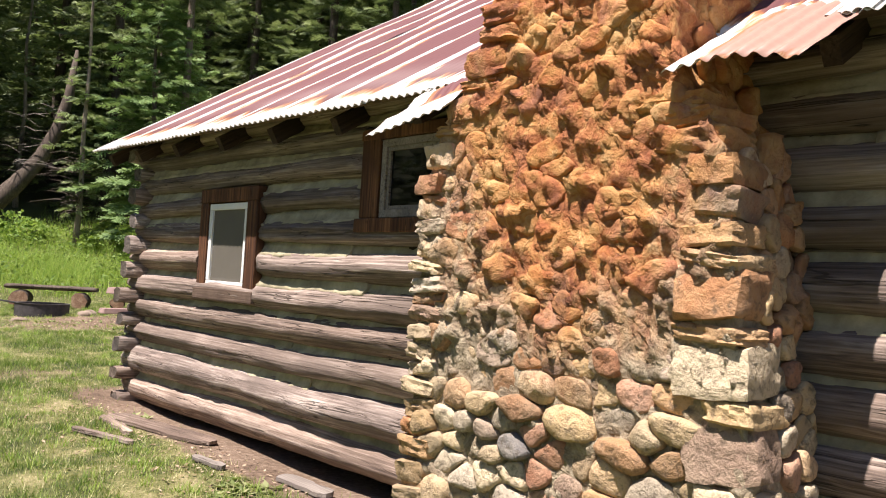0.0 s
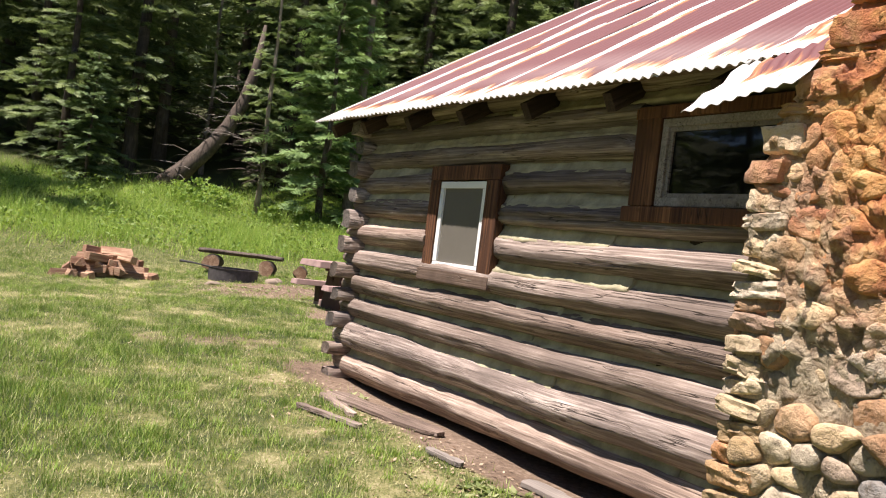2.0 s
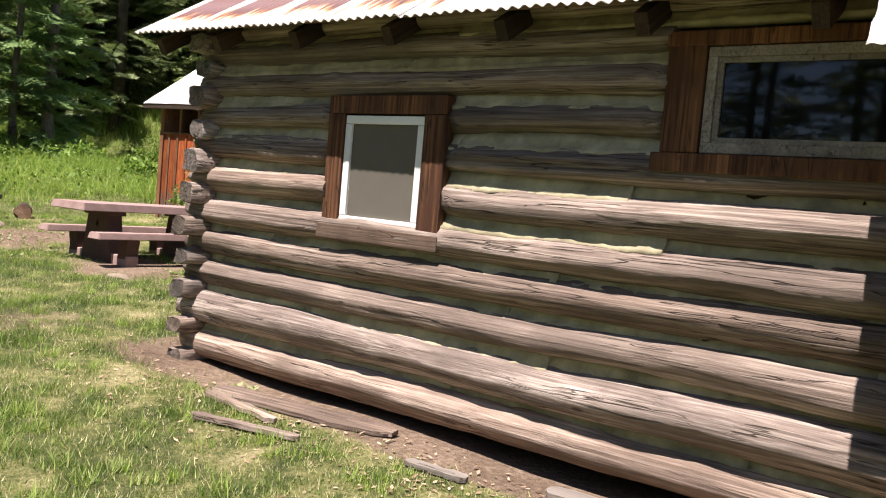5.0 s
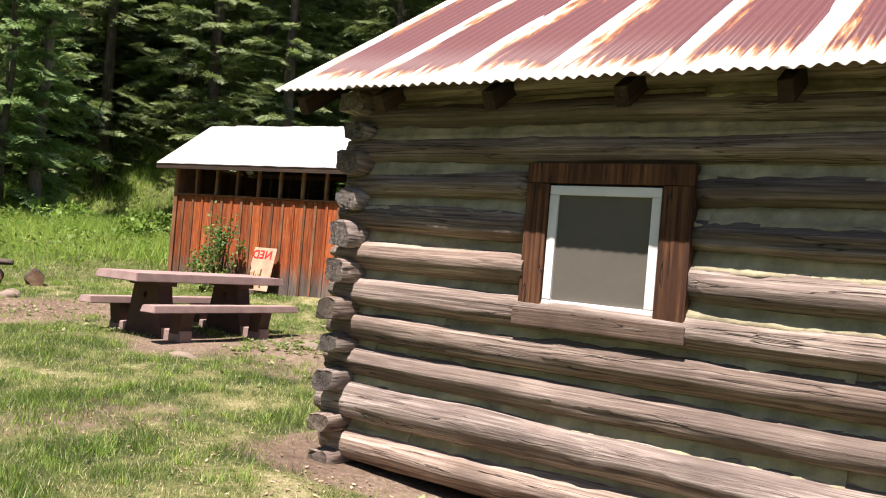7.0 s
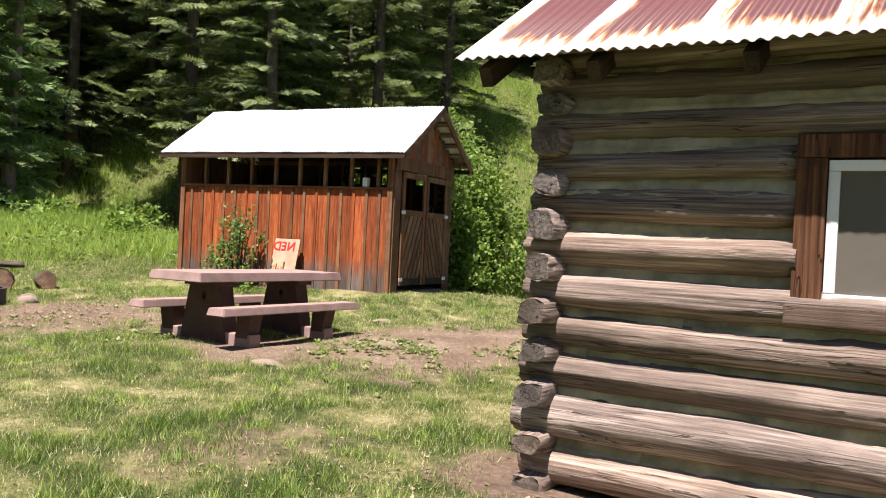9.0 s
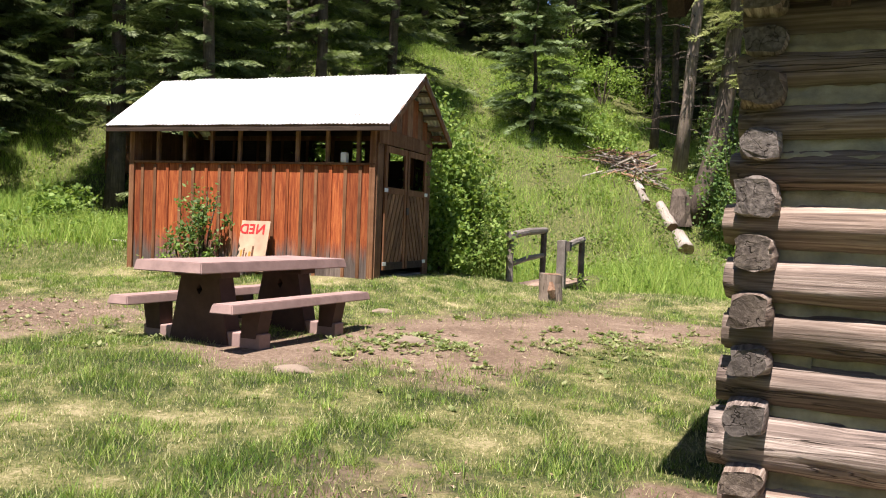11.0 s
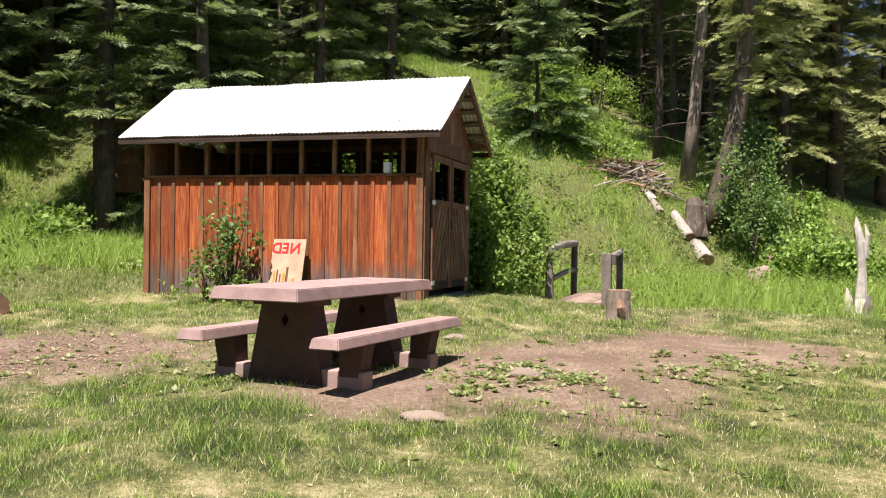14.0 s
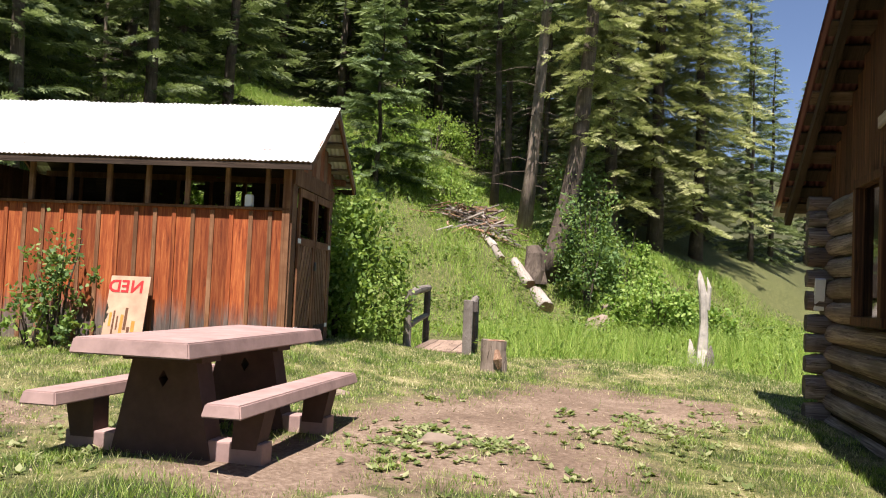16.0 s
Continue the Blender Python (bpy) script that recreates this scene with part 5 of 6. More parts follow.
part("trunk", tube([(0, 0, 0), (0.005, 0, 0.15), (0, 0.01, 0.3), (0, 0, 0.43)], [0.185, 0.175, 0.17, 0.168], 16, rough=0.08), BARK_PALE, stump, smooth=False)
part("sawn_top", tube([(0, 0, 0.431), (0, 0, 0.436)], [0.155, 0.15], 16), SPLIT_WOOD, stump, "pale sawn top")
part("bark_flake", tube([(-0.15, -0.1, 0.08), (-0.165, -0.07, 0.2), (-0.15, -0.06, 0.32)], [0.03, 0.06, 0.03], 6, rough=0.4), SPLIT_WOOD, stump)
for (x, y, h, w) in ((18.5, 8.62, 2.0, 0.12),):
    snag = empty("snag", pose(x, y, hz(x, y) - 0.1), "bleached broken tree snag standing in tall grass", "snag")
    part("trunk", tube([(0, 0, 0), (0.05, 0.02, 0.5), (0.02, 0, 1.0), (-0.03, 0.02, 1.6), (-0.02, 0.06, h - 0.1), (0, 0.09, h + 0.1)], [0.2, 0.12, 0.085, 0.08, 0.065, 0.012], 11, rough=0.7), BLEACHED, snag)
    part("splinter", tube([(0.1, 0.2, 0), (0.1, 0.21, 0.45), (0.08, 0.24, 0.7)], [0.11, 0.08, 0.015], 7, rough=0.7), BLEACHED, snag)
    part("splinter", tube([(0.05, -0.08, 1.3), (0.04, -0.1, 1.75), (0.03, -0.06, h - 0.04)], [0.05, 0.045, 0.008], 6, rough=0.6), BLEACHED, snag)
    part("splinter", tube([(-0.1, -0.1, 0), (-0.1, -0.13, 0.4), (-0.1, -0.15, 0.6)], [0.14, 0.09, 0.015], 7, rough=0.7), GREY_WOOD, snag)
# fallen grey logs, broken stump and heap of sticks on the slope
for a, b, r in (((25.05, 12.35), (25.75, 12.75), 0.22), ((25.85, 12.95), (26.7, 13.55), 0.17), ((26.3, 13.85), (26.9, 14.2), 0.13), ((27.1, 14.2), (28.3, 14.9), 0.12), ((28.3, 14.1), (29.6, 15.9), 0.13)):
    d = Vector((b[0] - a[0], b[1] - a[1], hz(*b) - hz(*a)))
    tagged(child("fallen_log", log_mesh(d.length, r * 1.1, r * 0.8, a[0], PALE_WOOD, SPLIT_WOOD), None, at=frame_axes((a[0], a[1], hz(*a) + r * 0.7), d, Vector((-d.y, d.x, 0)))), "bleached fallen log lying on the grassy slope", "log")
st = empty("broken_stump", pose(26.6, 12.95, hz(26.6, 12.95) - 0.15), "dark rotten stump with a jagged top", "stump")
part("trunk", tube([(0, 0, 0), (0, 0, 0.4), (0.03, 0, 0.9), (0.05, 0.05, 1.15)], [0.42, 0.33, 0.3, 0.18], 11, rough=0.6), BARK, st)
heap = random.Random(5)
for k in range(130):
    x, y = 28.8 + heap.gauss(0, 0.55), 15.1 + heap.gauss(0, 0.6)
    L = heap.uniform(0.7, 2.0)
    ang = heap.uniform(0, 180)
    z = hz(x, y) + 0.1 + 0.4 * math.exp(-((x - 28.9) ** 2 + (y - 15.2) ** 2)) * heap.random()
    r = heap.choice([0.014, 0.02, 0.025, 0.03, 0.05])
    tagged(part("stick", tube([(-L / 2, 0, 0), (0, 0.06 * L, 0.03), (L / 2, 0, 0)], [r, r * 0.9, r * 0.6], 5), (GREY_WOOD, SPLIT_WOOD, PALE_WOOD, SILL)[k % 4], None, at=pose(x, y, z, 0, heap.uniform(-24, 24), ang)), "dry grey stick in a brush heap on the slope", "stick", "brush heap")


def rock_mesh(seed, sx_, sy_, sz_):
    bm = bmesh.new()
    bmesh.ops.create_icosphere(bm, subdivisions=3, radius=1)
    for v in bm.verts:
        n = noise.fractal(v.co * 1.3 + Vector((seed * 3.1, 0, 0)), 0.8, 2.0, 3)
        v.co *= 1 + 0.3 * n
        v.co = Vector((v.co.x * sx_, v.co.y * sy_, v.co.z * sz_))
    return bm


for k, (x, y, a, b, c) in enumerate(((4.82, 11.46, 0.11, 0.17, 0.05), (6.62, 11.42, 0.13, 0.15, 0.06), (24.3, 10.75, 0.45, 0.5, 0.5), (26.6, 10.55, 0.4, 0.35, 0.6), (8.6, 12.9, 0.2, 0.14, 0.03), (4.6, 16.4, 0.14, 0.1, 0.06), (5.9, 16.9, 0.16, 0.12, 0.08), (6.1, 17.2, 0.13, 0.1, 0.07))):
    tagged(part("rock", rock_mesh(k, a, b, c), ROCK, None, smooth=True, at=pose(x, y, hz(x, y) + c * 0.1)), "pale flat rock half sunk in the ground", "rock")

# old boards lying along the foot of the cabin wall
for k, (x0, y0, x1, y1, w) in enumerate(((2.72, 7.0, 2.98, 5.75, 0.2), (2.62, 6.95, 2.6, 6.3, 0.07), (2.95, 4.75, 2.93, 4.2, 0.12), (2.66, 5.4, 2.7, 5.05, 0.06), (2.3, 6.65, 2.5, 6.0, 0.05), (12.35, 21.9, 12.6, 21.05, 0.2), (12.55, 21.85, 12.8, 21.2, 0.16))):
    d = Vector((x1 - x0, y1 - y0, hz(x1, y1) - hz(x0, y0)))
    bm = bmesh.new()
    n = 14
    rowa = []
    for i in range(n + 1):
        t = i / n
        ww = w * (1 + 0.25 * noise.noise(Vector((t * 5, k * 4, 0)))) * (0.35 if i in (0, n) else 1)
        rowa.append([bm.verts.new((d.length * t, s * ww / 2 + 0.02 * noise.noise(Vector((t * 6, s, k))), z)) for s, z in ((-1, -0.01), (1, -0.01), (1, 0.018), (-1, 0.014))])
    for a, b in zip(rowa, rowa[1:]):
        for q in range(4):
            bm.faces.new((a[q], a[(q + 1) % 4], b[(q + 1) % 4], b[q]))
    bm.faces.new(rowa[0][::-1])
    bm.faces.new(rowa[-1])
    bmesh.ops.recalc_face_normals(bm, faces=bm.faces[:])
    tagged(part("old_board", bm, (LOG, LOG, GREY_WOOD, GREY_WOOD, LOG, PALE_WOOD, PALE_WOOD)[k], None, at=frame_axes((x0, y0, hz(x0, y0) + 0.02), d, Vector((-d.y, d.x, 0)))), "splintered old board lying in the dirt", "board")
# old privy behind the shed
privy = empty("outhouse", pose(20.1, 29.1, hz(20.1, 29.1), 0, 0, 30), "small reddish-brown board outhouse among the trees", "outhouse")
for k in range(6):
    part("board", box(-0.75 + k * 0.25, -0.51 + k * 0.25, -0.75, -0.7, 0, 2.1), BATTEN, privy)
part("body", box(-0.72, 0.72, -0.69, 0.7, 0, 2.1), BATTEN, privy)
part("roof", box(-0.9, 0.9, -0.95, 0.95, 2.1, 2.18, 0.01), GREY_WOOD, privy)

# ---- trees ----


def kites(P, D, N, L, Wd):
    """Leaf-shaped quads: at P, along D, width along N."""
    P, D, N = np.asarray(P), np.asarray(D), np.asarray(N)
    L, Wd = np.asarray(L)[:, None], np.asarray(Wd)[:, None]
    V = np.stack([P, P + D * L * 0.5 + N * Wd, P + D * L, P + D * L * 0.5 - N * Wd], 1).reshape(-1, 3)
    F = np.arange(len(P) * 4).reshape(-1, 4)
    return V, F


def fir_crown(h, z0, spread, seed, gap=0.5, step=0.17, twig=0.5, bare_low=0.0, droop=0.18, boughs=(4, 7)):
    """Layered boughs: flat drooping sprays, with gaps of shade between them. Gives verts, faces and how near the tip each vert is."""
    rs_ = np.random.RandomState(seed)
    P, D, N, L, Wd, T = [], [], [], [], [], []
    z = z0
    while z < h - 0.1:
        f = (z - z0) / (h - z0)
        reach = spread * (1 - f) ** 0.8 * rs_.uniform(0.75, 1.1) + 0.2
        if f < 0.2:
            reach *= 0.7 + 1.5 * f
        nbr = rs_.randint(*boughs)
        for k in range(nbr):
            az = 2 * math.pi * (k + rs_.uniform(-0.4, 0.4)) / nbr + z * 2.1
            r = reach * rs_.uniform(0.5, 1.15)
            el = 0.45 * f - 0.12 + rs_.uniform(-0.22, 0.18)
            out = np.array((math.cos(az), math.sin(az), 0.0))
            side = np.array((-math.sin(az), math.cos(az), 0.0))
            zz = z + rs_.uniform(-0.2, 0.2)
            roll_ = rs_.uniform(-0.25, 0.25)
            n = max(3, int(r * (1 - bare_low) / step))
            fan = min(0.75, 0.25 + 0.22 * r)
            for s in np.linspace(max(0.15, bare_low), 1, n):
                d = s * r
                p = out * d + np.array((0, 0, zz + el * d - droop * d * d / max(1.0, spread) + 0.3 * droop * d ** 3 / max(1.0, spread) ** 2))
                # the spray is widest about the middle of the bough
                tl = (twig * 0.45 + fan * (0.35 + 1.3 * s * (1.25 - s)) * 0.62) * rs_.uniform(0.65, 1.2)
                for sg in (-1, 1):
                    q = out * rs_.uniform(0.55, 0.95) + side * sg * rs_.uniform(0.55, 0.9) + np.array((0, 0, rs_.uniform(-0.5, 0.02) + roll_ * sg))
                    q /= np.linalg.norm(q)
                    w = np.cross(q, np.array((rs_.uniform(-0.9, 0.9), rs_.uniform(-0.9, 0.9), 1.0)))
                    w /= np.linalg.norm(w)
                    P.append(p)
                    D.append(q)
                    N.append(w)
                    L.append(tl)
                    Wd.append(0.035 + tl * 0.085)
                    T.append(s)
            P.append(p)
            D.append(out * 0.95 + np.array((0, 0, -0.12)))
            N.append(side)
            L.append(twig * 0.8)
            Wd.append(twig * 0.12)
            T.append(1.0)
        z += gap * rs_.uniform(0.7, 1.3) * (1.15 - 0.55 * f)
    V, F = kites(P, D, N, L, Wd)
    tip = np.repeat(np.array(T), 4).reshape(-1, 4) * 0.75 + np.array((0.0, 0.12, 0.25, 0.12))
    return V, F, tip.ravel()


def crossed(V, F, T):
    """Splits each spray in a comb of narrower twigs."""
    q, t = V.reshape(-1, 4, 3), T.reshape(-1, 4)
    a, b, c, d = q[:, 0], q[:, 1], q[:, 2], q[:, 3]
    ax, wd = c - a, (b - d) / 2
    out, tips = [], []
    for s, sg in ((0.12, 1), (0.12, -1), (0.36, 1), (0.36, -1), (0.6, 1), (0.6, -1)):
        root = a + ax * s
        end = root + ax * 0.3 + wd * sg * (2.1 - 1.5 * s)
        mid = (root + end) / 2
        o = ax * 0.075 - wd * sg * 0.1
        out.append(np.stack([root, mid + o, end, mid - o], 1))
        tips.append(t + 0.1 * (s - 0.3))
    mid = a + ax * 0.55
    out.append(np.stack([a, mid + wd * 0.3, c, mid - wd * 0.3], 1))
    tips.append(t)
    W_ = np.concatenate(out).reshape(-1, 3)
    return W_, np.arange(len(W_)).reshape(-1, 4), np.concatenate(tips).ravel()


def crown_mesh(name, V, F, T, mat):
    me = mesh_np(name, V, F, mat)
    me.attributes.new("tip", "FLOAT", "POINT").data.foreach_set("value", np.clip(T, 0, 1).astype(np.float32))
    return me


def trunk_bm(h, r, seed, lean=(0, 0), sides=9, top=0.12):
    n = 10
    pts = [(lean[0] * (i / n) ** 1.3 * h + 0.05 * math.sin(i * 1.7 + seed), lean[1] * (i / n) ** 1.3 * h + 0.05 * math.cos(i * 1.3 + seed), h * i / n - 0.3 * (i == 0)) for i in range(n + 1)]
    rad = [r * (1.25 if i == 0 else 1 - (1 - top) * i / n) for i in range(n + 1)]
    return tube(pts, rad, sides, rough=0.12, seed=seed)


def dead_limbs(h0, h1, n, seed, reach=1.3):
    rs_ = np.random.RandomState(seed)
    V, F, c = [], [], 0
    for k in range(n):
        z, az, L = rs_.uniform(h0, h1), rs_.uniform(0, 6.28), reach * rs_.uniform(0.4, 1.2)
        o, e = np.array((0, 0, z)), np.array((math.cos(az) * L, math.sin(az) * L, z + rs_.uniform(-0.35, 0.25)))
        m = (o + e) / 2 + np.array((0, 0, 0.1))
        pts, rr = (o, m, e), (0.022, 0.014, 0.004)
        for p, r in zip(pts, rr):
            sidev = np.array((-math.sin(az), math.cos(az), 0))
            V += [p + sidev * r, p + np.array((0, 0, r)), p - sidev * r]
        for a in (0, 3):
            for i in range(3):
                F.append((c + a + i, c + a + (i + 1) % 3, c + a + 3 + (i + 1) % 3, c + a + 3 + i))
        c += 9
    return np.array(V), np.array(F)


def make_tree(name, label, h, r, z0, spread, seed, needles, bark, fine=True, dead=0, **kw):
    t = empty(name, pose(0, 0, -200), label, "tree", "forest conifers")
    part("trunk", trunk_bm(h, r, seed), bark, t, smooth=True)
    V, F, T = fir_crown(h, z0, spread, seed, **kw)
    if fine:
        V, F, T = crossed(V, F, T)
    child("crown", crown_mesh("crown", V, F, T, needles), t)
    if dead:
        V, F = dead_limbs(1.2, z0 + 2, dead, seed + 9)
        child("lower_crown", mesh_np("lower_crown", V, F, BARK), t, "bare grey lower limbs")
    return t


FIRS = [
    make_tree("fir_tree", "tall dark green fir with drooping boughs", 21, 0.27, 0.8, 3.9, 1, NEEDLE, BARK, dead=26),
    make_tree("fir_tree", "tall dark green fir with drooping boughs", 18, 0.23, 0.5, 3.6, 2, NEEDLE, BARK, dead=18),
    make_tree("fir_tree", "tall dark green fir with bare lower trunk", 23, 0.28, 3.2, 3.3, 3, NEEDLE, BARK, dead=44),
    make_tree("young_fir", "bright green young fir branched to the ground", 7.0, 0.09, 0.3, 1.7, 4, NEEDLE_LIGHT, BARK, gap=0.24, step=0.12, twig=0.3),
    make_tree("pine_tree", "slender pine with pale grey trunk and bare limbs", 22, 0.2, 6.5, 1.9, 5, NEEDLE, BARK_PALE, dead=60),
    make_tree("thin_fir", "thin half-bare fir with short drooping twigs", 13, 0.1, 1.2, 0.9, 6, NEEDLE, BARK_PALE, dead=70, gap=0.55, twig=0.22),
    make_tree("fir_tree", "tall dark green fir deep in the forest", 21, 0.27, 0.8, 4.2, 7, NEEDLE, BARK, fine=False, gap=0.5, step=0.22, twig=0.7),
    make_tree("fir_tree", "tall dark green fir deep in the forest", 18, 0.23, 0.5, 3.9, 8, NEEDLE, BARK, fine=False, gap=0.5, step=0.22, twig=0.7),
    make_tree("fir_tree", "tall dark green fir deep in the forest", 23, 0.28, 3.2, 3.5, 9, NEEDLE, BARK, fine=False, gap=0.5, step=0.22, twig=0.7, dead=30),
    make_tree("fir_tree", "large olive-green fir with heavy hanging boughs", 24, 0.3, 1.6, 3.7, 10, NEEDLE_OLIVE, BARK, gap=0.42, step=0.18, twig=0.5, droop=0.4, dead=60),
    make_tree("fir_tree", "slim dark fir with a long bare trunk", 21, 0.17, 6.0, 2.2, 11, NEEDLE, BARK, dead=80),
    make_tree("young_fir", "broad bluish-green young fir on the slope", 7.2, 0.1, 0.3, 2.5, 12, NEEDLE_MID, BARK, gap=0.3, step=0.12, twig=0.34),
]
placed = []


def plant(k, x, y, s=1.0, turn=0.0, lean=0.0):
    copy_thing(FIRS[k], pose(x, y, hz(x, y) - 0.05, lean, 0, turn) @ Matrix.Diagonal((s, s, s, 1)))
    placed.append((x, y))


# trees that stand out
plant(4, 13.3, 29.6, 0.95, 40)
plant(5, 9.97, 29.9, 1.0, 10)
plant(3, 12.0, 29.2, 1.45, 60)
plant(3, 14.6, 32.5, 1.2, 200)
plant(2, 6.94, 37.0, 1.0, 15)
plant(2, 8.9, 40.7, 1.05, 75)
plant(5, 12.8, 30.9, 0.8, 130)
plant(2, 18.5, 28.2, 0.95, 160)
plant(11, 28.6, 18.6, 0.95, 30)
plant(0, 19.5, 25.6, 0.85, 70)
plant(0, 22.8, 23.8, 0.8, 140)
plant(1, 25.4, 22.6, 0.85, 250)
plant(2, 20.9, 28.4, 0.9, 10)
# the next two are out of view, placed to shade the meadow
plant(0, -2.6, 27.6, 0.9, 33)
plant(0, -3.4, 31.5, 1.0, 133)
plant(1, 4.4, 36.4, 0.8, 10)
plant(11, 5.0, 34.4, 0.65, 20)
plant(10, 32.6, 15.15, 0.9, 220)
plant(10, 36.5, 15.25, 1.0, 100)
plant(10, 36.0, 13.6, 0.8, 10)
plant(10, 39.5, 17.2, 1.0, 50)
plant(4, 30.2, 13.75, 1.2, 180, -4.4)
plant(1, 43.4, 4.5, 0.6, 20)
for x, y, s, turn in ((35.3, 10.9, 0.95, 20), (36.6, 9.1, 1.0, 110), (38.6, 7.3, 0.9, 200), (39.6, 12.0, 1.0, 290), (41.5, 9.6, 1.0, 75), (44.0, 6.6, 0.72, 160)):
    plant(9, x, y, s, turn)
plant(1, 30.2, 12.0, 0.42, 95)
plant(1, 60.0, 2.6, 0.95, 12)
plant(1, 49.0, 1.0, 0.55, 12)
plant(1, 46.0, 3.2, 0.6, 70)
for k, (x, y, s, turn) in enumerate(((19.0, 35.2, 0.95, 20), (21.8, 34.4, 1.0, 80), (24.6, 33.4, 0.95, 140), (27.6, 32.0, 1.0, 210), (16.4, 39.4, 0.9, 260), (20.5, 38.6, 1.05, 320), (23.6, 37.2, 1.0, 50), (26.8, 35.8, 1.05, 110), (30.2, 30.6, 0.95, 170))):
    plant((0, 1)[k % 2], x, y, s, turn)
tree_rng = random.Random(12)
tries = 0
while len(placed) < 127 and tries < 5000:
    tries += 1
    a = radians(tree_rng.uniform(-2, 94))
    d = tree_rng.uniform(29, 62)
    x, y = 0 + d * math.cos(a), 6 + d * math.sin(a)
    edge = 33 if a > 1.15 else 36 if a > 0.8 else (31 if a > 0.62 else (41 if a > 0.2 else 44))
    if d < edge or any((x - p) ** 2 + (y - q) ** 2 < (2.5 if d < 42 else 3.6) ** 2 for p, q in placed):
        continue
    if a < 0.07 or (a < 0.12 and d < 58):
        continue
    kind, size, turn = tree_rng.choice([0, 0, 1, 1, 1, 2, 5] if d < 40 else [6, 7, 6, 7, 8]), tree_rng.uniform(0.75, 1.15), tree_rng.uniform(0, 360)
    if 16 < x < 23.5 and 27 < y < 31.3:
        # sunny grass round the outhouse
        placed.append((x, y))
    else:
        plant(kind, x, y, size, turn)
# unseen forest edge across the clearing, added to darken what the window glass reflects
for k in range(24):
    plant(6 + k % 3, -22 - 6 * (k % 2) - 3 * tree_rng.random(), -8 + 2.1 * k, tree_rng.uniform(0.8, 1.1), 40 * k)
for t in FIRS:
    for o in (*t.children_recursive, t):
        bpy.data.objects.remove(o)

# leaning trunk at the forest edge
lx, ly = 7.75, 34.8
lean = empty("leaning_tree", pose(lx, ly, hz(lx, ly) - 0.1), "large leaning bare trunk with dead twigs at the forest edge", "tree")
part("trunk", tube([(0, 0, 0), (0.7, -0.1, 0.75), (1.5, -0.3, 1.7), (2.2, -0.45, 2.75), (2.7, -0.55, 3.9), (3.0, -0.6, 5.2), (3.15, -0.65, 7)], [0.44, 0.36, 0.32, 0.29, 0.25, 0.19, 0.06], 12, rough=0.15), BARK, lean, smooth=True)
V, F = dead_limbs(0.5, 5, 30, 77, 1.8)
V = V + np.stack([0.52 * V[:, 2], -0.15 * V[:, 2], 0 * V[:, 2]], 1)
child("lower_crown", mesh_np("lower_crown", V, F, GREY_WOOD), lean)
# dark leaning trunk on the slope
dx, dy = 27.3, 12.65
dk = empty("leaning_tree", pose(dx, dy, hz(dx, dy) - 0.2), "thick dark leaning fir trunk on the slope", "tree")
part("trunk", tube([(0, 0, 0), (0.02, -0.25, 0.9), (0.05, -0.6, 2.4), (0.05, -0.9, 4.2), (0.1, -1.2, 8), (0.1, -1.3, 15)], [0.42, 0.34, 0.29, 0.26, 0.2, 0.08], 11, rough=0.2), BARK, dk, smooth=True)
V, F, T = crossed(*fir_crown(16, 4.5, 1.8, 31, gap=0.4, twig=0.45, droop=0.4))
child("crown", crown_mesh("crown", V + np.array((0.1, -1.5, 0)), F, T, NEEDLE_OLIVE), dk)

# far forest beyond
far_rng = np.random.RandomState(9)
FV, FF, FT, cnt = [], [], [], 0
protos = [fir_crown(21, 0.3, 4.2, 40 + k, gap=0.7, step=0.4, twig=1.1) for k in range(3)]
n_far = 0
while n_far < 120:
    a, d = radians(far_rng.uniform(-8, 98)), far_rng.uniform(52, 105)
    if a < 0.03 or (a < 0.12 and d < 85):
        continue
    x, y = d * math.cos(a), 6 + d * math.sin(a)
    V, F, T = protos[n_far % 3]
    FT.append(T)
    s, c_, s_ = far_rng.uniform(0.8, 1.2), math.cos(a * 9), math.sin(a * 9)
    R = V @ np.array(((c_, s_, 0), (-s_, c_, 0), (0, 0, 1))) * s
    FV.append(R + np.array((x, y, hz(x, y) - 0.4)))
    FF.append(F + cnt)
    cnt += len(V)
    n_far += 1
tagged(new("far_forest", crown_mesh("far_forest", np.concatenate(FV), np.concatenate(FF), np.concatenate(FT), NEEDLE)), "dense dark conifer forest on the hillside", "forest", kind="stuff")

# ---- shrubs ----


